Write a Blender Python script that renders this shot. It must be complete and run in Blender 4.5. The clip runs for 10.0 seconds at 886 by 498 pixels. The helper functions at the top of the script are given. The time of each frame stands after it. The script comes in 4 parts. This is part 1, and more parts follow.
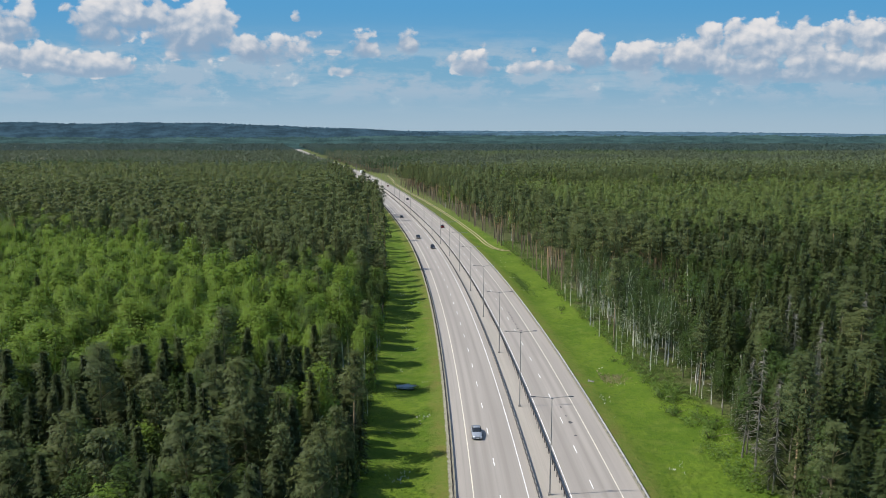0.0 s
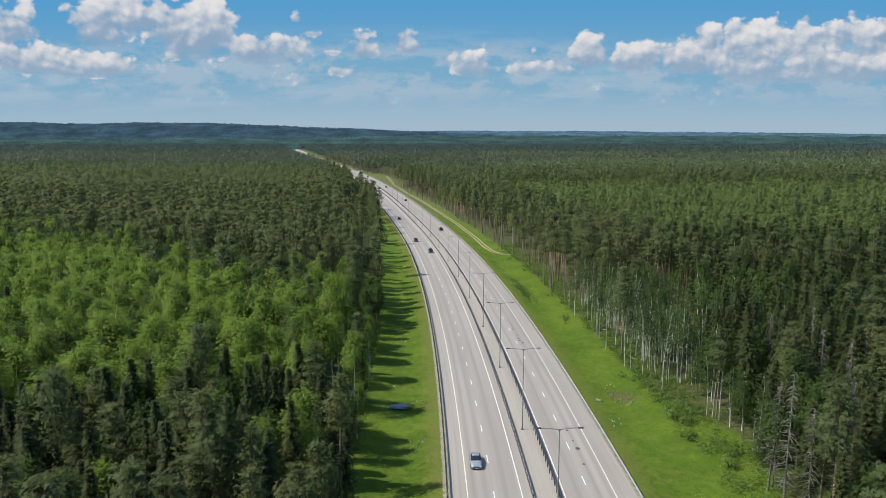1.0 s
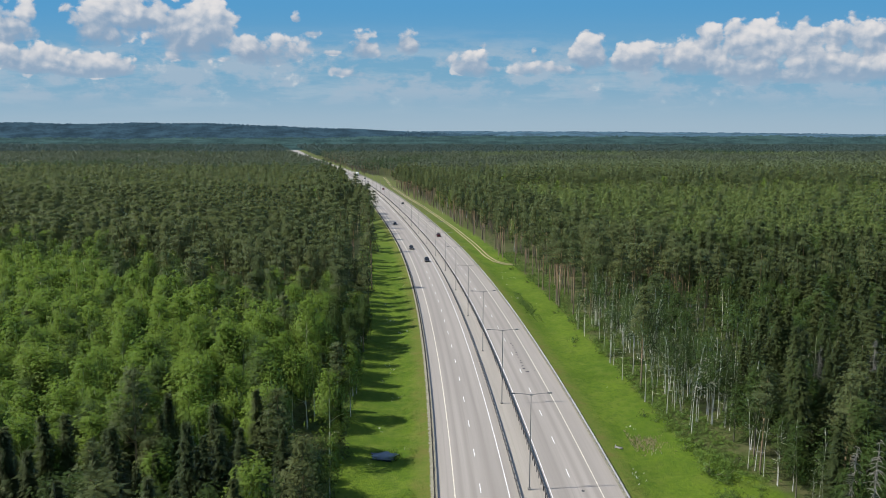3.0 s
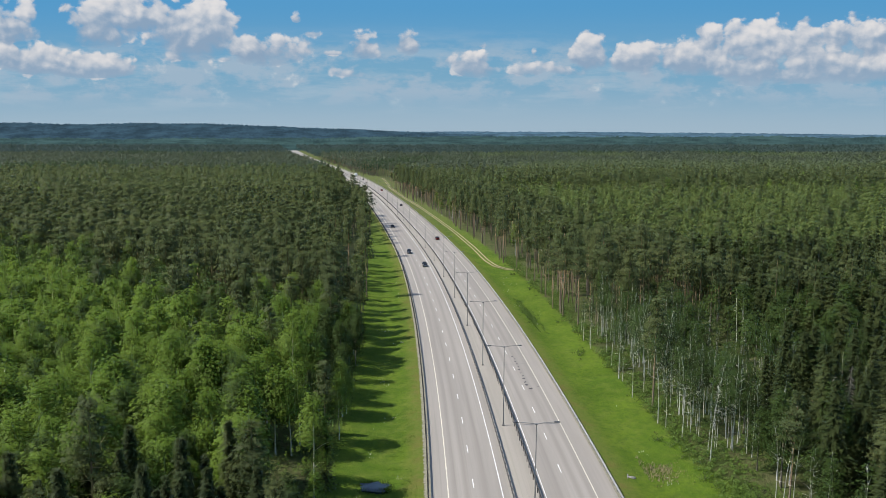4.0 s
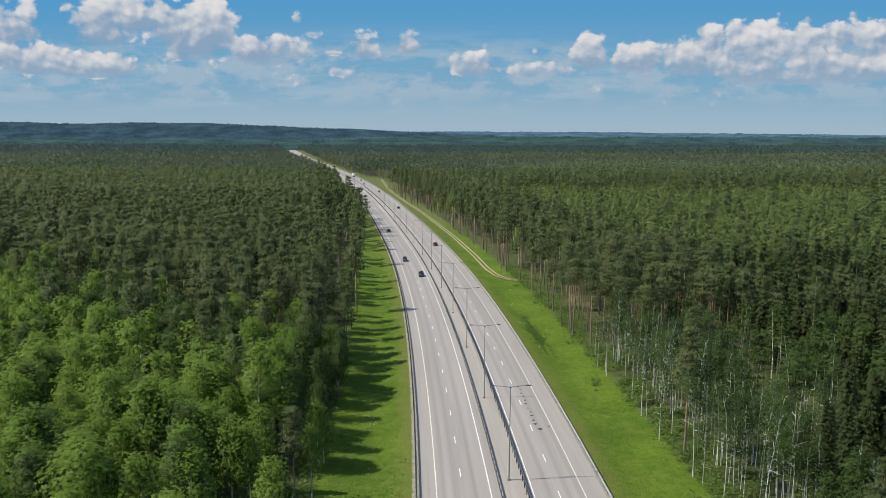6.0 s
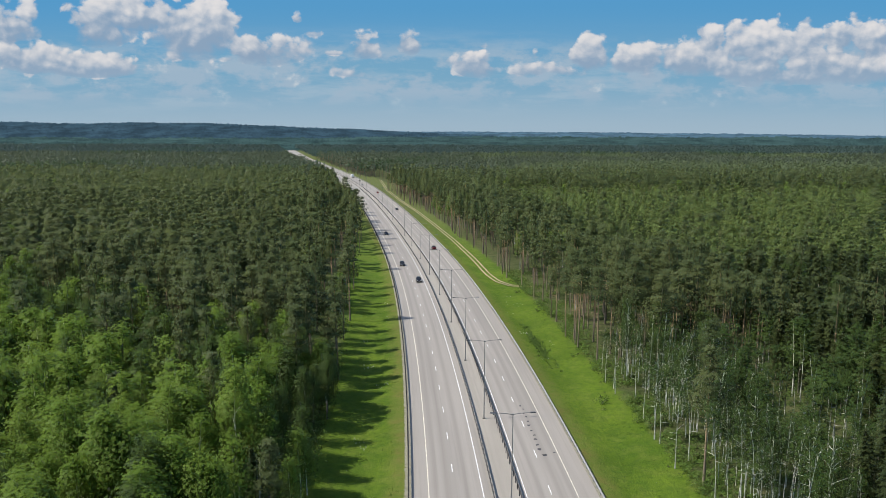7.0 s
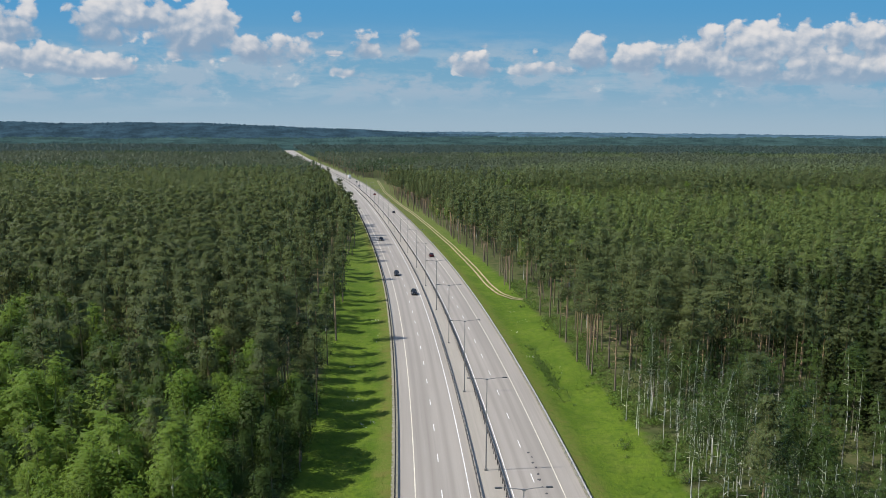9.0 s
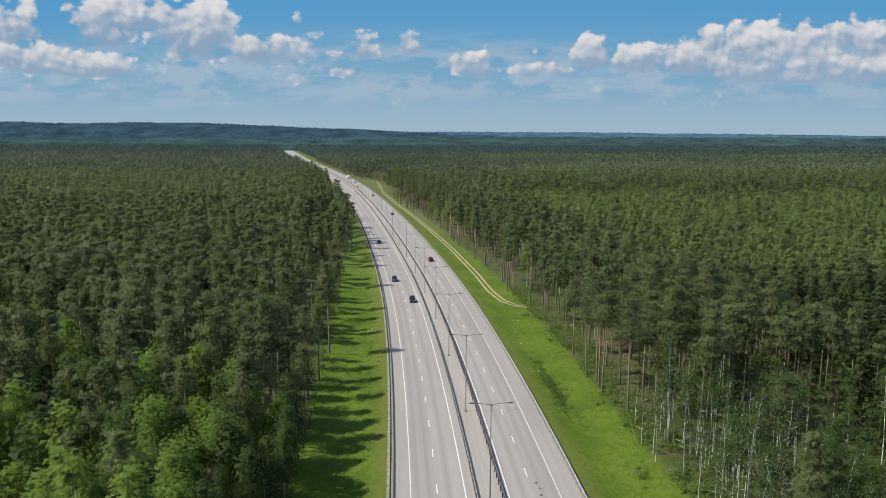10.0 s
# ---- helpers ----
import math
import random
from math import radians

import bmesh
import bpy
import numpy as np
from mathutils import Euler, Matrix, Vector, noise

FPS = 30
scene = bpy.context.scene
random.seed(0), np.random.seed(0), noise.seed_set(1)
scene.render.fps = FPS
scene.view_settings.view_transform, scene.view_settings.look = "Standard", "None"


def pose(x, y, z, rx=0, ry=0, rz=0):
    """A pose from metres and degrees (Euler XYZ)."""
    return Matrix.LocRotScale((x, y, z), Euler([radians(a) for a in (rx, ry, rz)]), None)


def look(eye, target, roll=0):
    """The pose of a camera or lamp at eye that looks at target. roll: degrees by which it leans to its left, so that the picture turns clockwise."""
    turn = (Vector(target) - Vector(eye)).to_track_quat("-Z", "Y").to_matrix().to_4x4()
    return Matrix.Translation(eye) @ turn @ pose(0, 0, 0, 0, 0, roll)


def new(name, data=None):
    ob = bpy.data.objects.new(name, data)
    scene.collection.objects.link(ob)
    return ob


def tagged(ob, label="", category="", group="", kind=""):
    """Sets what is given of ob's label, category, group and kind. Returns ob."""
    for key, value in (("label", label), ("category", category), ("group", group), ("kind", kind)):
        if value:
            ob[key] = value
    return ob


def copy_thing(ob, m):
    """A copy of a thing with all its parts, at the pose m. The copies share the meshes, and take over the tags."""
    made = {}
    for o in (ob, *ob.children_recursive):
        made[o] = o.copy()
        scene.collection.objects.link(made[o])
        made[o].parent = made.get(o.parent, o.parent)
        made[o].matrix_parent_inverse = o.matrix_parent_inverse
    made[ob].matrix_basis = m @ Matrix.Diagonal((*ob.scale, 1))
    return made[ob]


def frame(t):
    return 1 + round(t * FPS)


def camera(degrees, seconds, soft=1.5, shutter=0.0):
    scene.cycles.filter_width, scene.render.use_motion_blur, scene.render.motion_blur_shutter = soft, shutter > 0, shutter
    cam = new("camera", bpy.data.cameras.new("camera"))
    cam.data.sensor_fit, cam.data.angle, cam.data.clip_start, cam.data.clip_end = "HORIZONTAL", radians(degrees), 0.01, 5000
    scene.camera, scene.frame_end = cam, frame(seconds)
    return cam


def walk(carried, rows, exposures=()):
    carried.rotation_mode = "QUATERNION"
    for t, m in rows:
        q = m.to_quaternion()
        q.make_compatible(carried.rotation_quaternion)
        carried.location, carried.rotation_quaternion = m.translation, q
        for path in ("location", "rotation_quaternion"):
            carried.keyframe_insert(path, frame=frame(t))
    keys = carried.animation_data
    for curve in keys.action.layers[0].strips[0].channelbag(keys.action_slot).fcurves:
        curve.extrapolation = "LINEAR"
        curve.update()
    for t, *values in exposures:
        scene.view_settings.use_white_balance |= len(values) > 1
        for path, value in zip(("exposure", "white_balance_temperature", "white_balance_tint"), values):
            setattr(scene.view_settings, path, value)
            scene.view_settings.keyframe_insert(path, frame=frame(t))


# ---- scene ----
# ---- camera ----
cam = camera(63.0, 10.0, soft=0.85)
SPAN, EYE, TILT, LONG = 85.1, 51.1, -9.1, 1.2454
ROWS = [
    (0.0, 0.0, 0.0, 0.0, 0.0, 0.0, 0.0),
    (0.5, 0.0036, 0.05, 0.0103, -0.01, -0.01, 0.0),
    (1.0, 0.0076, 0.1003, 0.0206, -0.01, 0.0, 0.01),
    (1.5, 0.0117, 0.1509, 0.0308, 0.0, 0.01, 0.01),
    (2.0, 0.0154, 0.2006, 0.0411, 0.0, 0.02, 0.01),
    (2.5, 0.0192, 0.2497, 0.0513, 0.0, 0.02, 0.0),
    (4.0, 0.0299, 0.397, 0.0798, 0.01, 0.06, -0.01),
    (4.5, 0.0332, 0.446, 0.0886, 0.02, 0.06, -0.01),
    (5.0, 0.0355, 0.4948, 0.0976, 0.02, 0.06, -0.02),
    (5.5, 0.0374, 0.5434, 0.1067, 0.03, 0.06, -0.06),
    (7.0, 0.0479, 0.69, 0.1347, 0.06, 0.07, -0.13),
    (7.5, 0.0513, 0.7386, 0.1439, 0.06, 0.08, -0.14),
    (8.0, 0.0542, 0.7868, 0.1531, 0.06, 0.08, -0.16),
    (8.5, 0.0563, 0.8349, 0.1618, 0.06, 0.08, -0.17),
    (9.0, 0.0573, 0.8836, 0.1707, 0.06, 0.08, -0.18),
    (9.5, 0.058, 0.9315, 0.18, 0.06, 0.08, -0.17),
    (10.0, 0.0579, 0.9798, 0.1897, 0.06, 0.08, -0.16),
]
walk(cam, [(t, pose(0, 0, EYE, TILT) @ pose(SPAN * x, SPAN * LONG * y, SPAN * z, 90 + pitch, roll, yaw))
           for t, x, y, z, yaw, pitch, roll in ROWS], exposures=((0.0, 0.43), (5.0, 0.36), (10.0, 0.36)))

# ---- light ----
SUN_ELEVATION, SUN_AZIMUTH = 51.5, 264.0   # degrees; azimuth clockwise from +y
az, el = radians(SUN_AZIMUTH), radians(SUN_ELEVATION)
to_sun = Vector((math.sin(az) * math.cos(el), math.cos(az) * math.cos(el), math.sin(el)))
sun_data = bpy.data.lights.new("sun", "SUN")
sun_data.energy, sun_data.angle, sun_data.color = 4.3, radians(0.5), (1.0, 0.95, 0.87)
sun = new("sun", sun_data)
sun.matrix_world = look(to_sun * 300, (0, 0, 0))


class Nodes:
    """A short way to write node trees."""

    def __init__(self, tree):
        self.tree = tree
        tree.nodes.clear()

    def add(self, kind, **settings):
        n = self.tree.nodes.new(kind)
        for key, value in settings.items():
            if key == "operation":
                n.operation = value
            elif key == "blend":
                n.data_type, n.blend_type = "RGBA", value
            elif key == "sky":
                n.sky_type = value
            elif key == "attribute":
                n.attribute_name = value
            elif key == "feature":
                n.feature = value
            elif key == "dims":
                n.noise_dimensions = value
        return n

    def put(self, socket, value):
        if hasattr(value, "is_output"):
            self.tree.links.new(value, socket)
        elif isinstance(value, (tuple, list)) and socket.type == "RGBA":
            socket.default_value = (*value[:3], 1)
        else:
            socket.default_value = value

    def math(self, op, a, b=0.0, c=None, clamp=False):
        n = self.add("ShaderNodeMath", operation=op)
        n.use_clamp = clamp
        self.put(n.inputs[0], a)
        self.put(n.inputs[1], b)
        if c is not None:
            self.put(n.inputs[2], c)
        return n.outputs[0]

    def mix(self, fac, a, b, blend="MIX"):
        n = self.add("ShaderNodeMix", blend=blend)
        self.put(n.inputs["Factor"], fac)
        self.put(n.inputs[6], a)
        self.put(n.inputs[7], b)
        return n.outputs[2]

    def step(self, value, low, high, to_low=0.0, to_high=1.0):
        n = self.add("ShaderNodeMapRange")
        n.interpolation_type = "SMOOTHSTEP"
        for i, v in enumerate((value, low, high, to_low, to_high)):
            self.put(n.inputs[i], v)
        return n.outputs[0]

    def noise(self, vector, scale, detail=3.0, rough=0.5, out=0):
        n = self.add("ShaderNodeTexNoise")
        if vector is not None:
            self.put(n.inputs["Vector"], vector)
        self.put(n.inputs["Scale"], scale)
        self.put(n.inputs["Detail"], detail)
        self.put(n.inputs["Roughness"], rough)
        return n.outputs[out]

    def vec(self, x, y, z):
        n = self.add("ShaderNodeCombineXYZ")
        for i, v in enumerate((x, y, z)):
            self.put(n.inputs[i], v)
        return n.outputs[0]

    def xyz(self, v):
        n = self.add("ShaderNodeSeparateXYZ")
        self.put(n.inputs[0], v)
        return n.outputs


world = bpy.data.worlds.new("world")
scene.world = world
world.use_nodes = True
w = Nodes(world.node_tree)
sky = w.add("ShaderNodeTexSky", sky="NISHITA")
sky.sun_disc = False
sky.sun_elevation, sky.sun_rotation = el, az
sky.air_density, sky.dust_density, sky.ozone_density = 1.0, 0.6, 1.5
SKY = 0.14
way = w.add("ShaderNodeTexCoord").outputs["Generated"]
dx, dy, dz = w.xyz(way)
ahead = w.math("MAXIMUM", dy, 0.05)
U = w.math("DIVIDE", dx, ahead)      # side over ahead
V = w.math("DIVIDE", dz, ahead)      # height over ahead


def air(px, py):
    """Side and height slopes of a direction given on a flat chart of the view."""
    a, b = (px - 784) / 1279.4, (441 - py) / 1279.4
    c, s = math.cos(radians(9.1)), math.sin(radians(9.1))
    return a / (c + b * s), (b * c - s) / (c + b * s)


base = w.mix(1.0, sky.outputs[0], (SKY, SKY, SKY), "MULTIPLY")
low_sky = w.mix(w.step(V, 0.0, 0.085), (0.27, 0.365, 0.445), (0.145, 0.30, 0.43))
low_sky = w.mix(w.step(V, 0.07, 0.18), low_sky, (0.072, 0.25, 0.455))
base = w.mix(w.step(dz, 0.16, 0.45), low_sky, base)
chart = w.vec(w.math("MULTIPLY", U, 1.0), w.math("MULTIPLY", V, 1.25), 0.0)
warp = w.noise(chart, 9.0, 4.0, 0.55, out=1)
wx, wy, wz = w.xyz(warp)
chart2 = w.vec(w.math("ADD", U, w.math("MULTIPLY", w.math("SUBTRACT", wx, 0.5), 0.03)),
               w.math("ADD", w.math("MULTIPLY", V, 1.2), w.math("MULTIPLY", w.math("SUBTRACT", wy, 0.5), 0.03)), 0.0)


def cauliflower(shift_u, shift_v):
    """Heaped relief of cumulus, looked up a little aside so that two readings give its slope."""
    at = w.add("ShaderNodeVectorMath", operation="ADD")
    w.put(at.inputs[0], chart2)
    at.inputs[1].default_value = (shift_u, shift_v, 0)
    puff = w.add("ShaderNodeTexVoronoi", feature="SMOOTH_F1")
    w.put(puff.inputs["Vector"], at.outputs[0])
    w.put(puff.inputs["Scale"], 24.0)
    w.put(puff.inputs["Detail"], 2.0)
    w.put(puff.inputs["Roughness"], 0.6)
    w.put(puff.inputs["Smoothness"], 0.35)
    billow = w.math("SUBTRACT", 0.55, puff.outputs["Distance"])
    rag = w.math("SUBTRACT", w.noise(at.outputs[0], 15.0, 8.0, 0.56), 0.5)
    curl = w.math("SUBTRACT", w.noise(at.outputs[0], 55.0, 5.0, 0.6), 0.5)
    return w.math("MULTIPLY_ADD", curl, 1.5, w.math("ADD", w.math("MULTIPLY", billow, 1.7), w.math("MULTIPLY", rag, 2.2)))


relief = cauliflower(0.0, 0.0)
slope = w.math("SUBTRACT", relief, cauliflower(-0.006, 0.009))

# cumulus: centre and half sizes on the chart
CLOUDS_LEFT = [
    (340, 48, 66, 62), (378, 40, 32, 40), (300, 92, 30, 20), (175, 40, 56, 46), (205, 18, 40, 30), (24, 40, 44, 44), (14, 92, 34, 22), (165, 112, 80, 24),
    (470, 84, 62, 32), (402, 97, 26, 12), (524, 24, 13, 20), (555, 50, 24, 18), (590, 88, 26, 8), (645, 76, 28, 26),
    (690, 91, 62, 16), (721, 70, 22, 26), (628, 121, 60, 19), (250, 20, 60, 34), (60, 100, 60, 30),
]
CLOUDS_RIGHT = [
    (800, 98, 24, 20), (845, 111, 38, 24), (855, 72, 18, 12), (897, 92, 32, 20), (921, 60, 13, 10), (935, 118, 46, 20), (945, 90, 9, 12),
    (1042, 92, 32, 32), (1020, 118, 66, 20), (1128, 98, 46, 30), (1150, 122, 60, 20), (1255, 62, 24, 26), (1225, 98, 62, 36),
    (1340, 74, 60, 42), (1350, 118, 80, 34), (1428, 72, 34, 32), (1492, 58, 40, 28), (1540, 66, 50, 34), (1470, 110, 170, 38), (1640, 80, 60, 50),
]
field, weight, height = None, None, None
for cx, cy, hx, hy in CLOUDS_LEFT + CLOUDS_RIGHT:
    u0, v0 = air(cx, cy + 5)
    grow = 1.08 if min(hx, hy) > 21 else 1.0
    u = w.math("MULTIPLY", w.math("SUBTRACT", U, u0), 1279.4 / hx / grow)
    v = w.math("MULTIPLY", w.math("SUBTRACT", V, v0), 1279.4 / hy / grow)
    v = w.math("MINIMUM", v, w.math("MULTIPLY", v, 1.45))         # flatter below than above
    d2 = w.math("MULTIPLY_ADD", u, u, w.math("MULTIPLY", v, v))
    if min(hx, hy) < 22:                                          # small scraps stay ragged
        f1 = w.math("MULTIPLY_ADD", d2, -0.75, 0.12)
    else:
        f1 = w.math("SUBTRACT", 1.0, d2)
    k1 = w.math("MAXIMUM", w.math("ADD", f1, 0.25), 0.0)
    field = f1 if field is None else w.math("MAXIMUM", field, f1)
    weight = k1 if weight is None else w.math("ADD", weight, k1)
    height = w.math("MULTIPLY", k1, v) if height is None else w.math("MULTIPLY_ADD", k1, v, height)
field = w.math("MAXIMUM", field, -1.6)
high = w.math("DIVIDE", height, w.math("ADD", weight, 0.08))
# scattered cumulus over the rest of the sky
rest = w.vec(w.math("DIVIDE", dx, w.math("MAXIMUM", dz, 0.03)), w.math("DIVIDE", dy, w.math("MAXIMUM", dz, 0.03)), 0.0)
rest_noise = w.step(w.noise(rest, 0.9, 5.0, 0.55), 0.56, 0.70)
rest_noise = w.math("MULTIPLY", rest_noise, w.step(dz, 0.2, 0.3))
full = w.math("MULTIPLY_ADD", field, 1.15, w.math("ADD", relief, 0.62))
cover = w.step(full, w.math("MULTIPLY_ADD", w.math("MINIMUM", high, 0.0), 1.3, -0.35), w.math("MULTIPLY_ADD", w.math("MINIMUM", high, 0.0), -0.9, 0.25))
lit = w.math("ADD", w.math("MULTIPLY", slope, 0.42), w.math("MULTIPLY_ADD", high, 0.75, w.math("MULTIPLY", relief, 0.12)))
white = w.mix(w.step(lit, -0.55, 0.85), (0.205, 0.285, 0.39), (0.60, 0.58, 0.575))
# clouds near the horizon sink into the haze
white = w.mix(w.step(V, 0.0, 0.11, 0.75, 0.0), white, (0.30, 0.40, 0.49))
streak = w.noise(w.vec(w.math("MULTIPLY", U, 7.0), w.math("MULTIPLY", V, 46.0), 0.3), 1.0, 5.0, 0.6)
thin = w.math("MULTIPLY", w.step(streak, 0.47, 0.68), w.step(V, 0.02, 0.05))
thin = w.math("MULTIPLY", thin, w.step(V, 0.15, 0.10, 0.0, 0.32))
hazy = w.mix(thin, base, (0.40, 0.45, 0.50))
bank = w.noise(w.vec(w.math("MULTIPLY", U, 16.0), w.math("MULTIPLY", V, 30.0), 5.0), 1.0, 6.0, 0.62)
bank = w.math("MULTIPLY", w.step(bank, 0.43, 0.60), w.step(V, 0.03, 0.06))
bank = w.math("MULTIPLY", bank, w.step(V, 0.135, 0.095, 0.0, 0.9))
hazy = w.mix(bank, hazy, w.mix(w.step(relief, -0.3, 0.4), (0.27, 0.36, 0.45), (0.46, 0.50, 0.53)))
final = w.mix(w.math("MAXIMUM", w.math("MULTIPLY", cover, 0.95), rest_noise), hazy, white)
bg = w.add("ShaderNodeBackground")
w.put(bg.inputs[0], final)
w.put(bg.inputs[1], 1.0)
out = w.add("ShaderNodeOutputWorld")
w.tree.links.new(bg.outputs[0], out.inputs[0])


# ---- materials ----
def material(name):
    m = bpy.data.materials.new(name)
    m.use_nodes = True
    n = Nodes(m.node_tree)
    shader = n.add("ShaderNodeBsdfPrincipled")
    n.out = n.add("ShaderNodeOutputMaterial")
    n.tree.links.new(shader.outputs[0], n.out.inputs[0])
    return m, n, shader


def plain(name, colour, rough=0.6, metal=0.0, grain=0.12, scale=6.0, bump=0.0):
    """Paint, metal or plastic with faint uneven wear."""
    m, n, s = material(name)
    place = n.add("ShaderNodeTexCoord").outputs["Object"]
    v = n.noise(place, scale, 4.0)
    dark = tuple(c * (1 - grain) for c in colour)
    light = tuple(min(1, c * (1 + grain)) for c in colour)
    n.put(s.inputs["Base Color"], n.mix(n.step(v, 0.3, 0.7), dark, light))
    n.put(s.inputs["Roughness"], n.step(v, 0.2, 0.8, rough * 0.85, min(1, rough * 1.15)))
    s.inputs["Metallic"].default_value = metal
    if bump:
        b = n.add("ShaderNodeBump")
        b.inputs["Strength"].default_value = bump
        n.put(b.inputs["Height"], n.noise(place, scale * 6, 4.0))
        n.tree.links.new(b.outputs[0], s.inputs["Normal"])
    return m


def leaf(name, dark, mid, light, through_light=0.35, air=0.42):
    """Leaves or needles: three greens mixed leaf by leaf and tree by tree; air: the share of gaps in a spray."""
    m, n, s = material(name)
    island = n.add("ShaderNodeNewGeometry").outputs["Random Per Island"]
    own = n.add("ShaderNodeObjectInfo").outputs["Random"]
    tint = n.add("ShaderNodeAttribute", attribute="tint").outputs["Fac"]
    tree = n.math("FRACT", n.math("ADD", own, tint))
    col = n.mix(island, dark, mid)
    col = n.mix(n.math("MULTIPLY", n.math("POWER", tree, 1.6), 0.85), col, light)
    spot = n.noise(n.add("ShaderNodeNewGeometry").outputs["Position"], 0.045, 2.0)
    col = n.mix(n.step(spot, 0.35, 0.68, 0.0, 0.5), col, mid)
    n.put(s.inputs["Base Color"], col)
    s.inputs["Roughness"].default_value = 0.55
    s.inputs["Specular IOR Level"].default_value = 0.12
    back = n.add("ShaderNodeBsdfTranslucent")
    n.put(back.inputs[0], n.mix(0.25, col, light))
    both = n.add("ShaderNodeMixShader")
    both.inputs[0].default_value = through_light
    n.tree.links.new(s.outputs[0], both.inputs[1])
    n.tree.links.new(back.outputs[0], both.inputs[2])
    # a spray of many small leaves lets part of the light pass between them
    spray = n.add("ShaderNodeMixShader")
    spray.inputs[0].default_value = air
    n.tree.links.new(both.outputs[0], spray.inputs[1])
    n.tree.links.new(n.add("ShaderNodeBsdfTransparent").outputs[0], spray.inputs[2])
    n.tree.links.new(spray.outputs[0], n.out.inputs[0])
    return m


BIRCH_GREENS = ((0.126, 0.206, 0.031), (0.152, 0.238, 0.036), (0.196, 0.275, 0.046), 0.5)
ALDER_GREENS = ((0.046, 0.082, 0.020), (0.060, 0.10, 0.025), (0.085, 0.124, 0.032), 0.45)
PINE_GREENS = ((0.090, 0.120, 0.049), (0.112, 0.144, 0.056), (0.148, 0.172, 0.064), 0.52)
SPRUCE_GREENS = ((0.042, 0.062, 0.025), (0.062, 0.086, 0.031), (0.092, 0.112, 0.038), 0.42)
YOUNG_GREENS = ((0.124, 0.172, 0.054), (0.156, 0.208, 0.064), (0.192, 0.242, 0.074), 0.5)
LEAF_BIRCH = leaf("birch_leaves", *BIRCH_GREENS)
LEAF_ALDER = leaf("alder_leaves", *ALDER_GREENS)
LEAF_PINE = leaf("pine_needles", *PINE_GREENS)
LEAF_SPRUCE = leaf("spruce_needles", *SPRUCE_GREENS)
LEAF_YOUNG = leaf("young_leaves", *YOUNG_GREENS)
# haze is put into these colours: far greens paler, remote ones bluer
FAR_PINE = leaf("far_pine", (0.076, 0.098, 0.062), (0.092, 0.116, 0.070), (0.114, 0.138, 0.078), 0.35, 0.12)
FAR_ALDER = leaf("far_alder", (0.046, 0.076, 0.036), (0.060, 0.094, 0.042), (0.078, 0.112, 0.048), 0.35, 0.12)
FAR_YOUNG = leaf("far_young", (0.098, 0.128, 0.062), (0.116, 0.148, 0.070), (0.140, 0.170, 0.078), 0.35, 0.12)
HAZED_PINE = leaf("hazed_pine", (0.056, 0.088, 0.080), (0.064, 0.098, 0.086), (0.076, 0.112, 0.094), 0.35, 0.12)
HAZED_ALDER = leaf("hazed_alder", (0.052, 0.088, 0.074), (0.062, 0.102, 0.080), (0.074, 0.116, 0.088), 0.35, 0.12)
LEAF_BUSH = leaf("bush_leaves", (0.070, 0.130, 0.025), (0.108, 0.182, 0.034), (0.155, 0.225, 0.05), 0.4)
LEAF_GRASS = leaf("grass_blades", (0.056, 0.105, 0.012), (0.082, 0.138, 0.016), (0.12, 0.17, 0.03), 0.4, 0.0)
LEAF_WEED = leaf("weed_leaves", (0.075, 0.130, 0.030), (0.095, 0.155, 0.038), (0.125, 0.18, 0.05), 0.45, 0.0)
LEAF_FLOWER = leaf("white_blossom", (0.55, 0.56, 0.48), (0.7, 0.7, 0.62), (0.8, 0.8, 0.75), 0.2, 0.0)


def bark(name, low, high, from_z, to_z, marks=None):
    m, n, s = material(name)
    place = n.add("ShaderNodeTexCoord").outputs["Object"]
    x, y, z = n.xyz(place)
    col = n.mix(n.step(z, from_z, to_z), low, high)
    if marks:
        ring = n.noise(n.vec(n.math("MULTIPLY", x, 2.0), n.math("MULTIPLY", y, 2.0), n.math("MULTIPLY", z, 3.5)), 1.0, 4.0)
        col = n.mix(n.step(ring, 0.56, 0.64), col, marks)
    grain = n.noise(n.vec(n.math("MULTIPLY", x, 6.0), n.math("MULTIPLY", y, 6.0), z), 2.0, 4.0)
    col = n.mix(n.step(grain, 0.35, 0.7, 0.0, 0.5), col, tuple(c * 0.55 for c in low))
    n.put(s.inputs["Base Color"], col)
    s.inputs["Roughness"].default_value = 0.85
    return m


BARK_PINE = bark("pine_bark", (0.20, 0.155, 0.115), (0.40, 0.265, 0.16), 2.0, 9.0)
BARK_BIRCH = bark("birch_bark", (0.58, 0.565, 0.52), (0.64, 0.62, 0.565), 0.0, 8.0, (0.05, 0.045, 0.04))
BARK_ALDER = bark("alder_bark", (0.15, 0.13, 0.10), (0.19, 0.165, 0.13), 0.0, 8.0)
BARK_DEAD = bark("dead_bark", (0.15, 0.135, 0.12), (0.19, 0.172, 0.155), 0.0, 8.0)


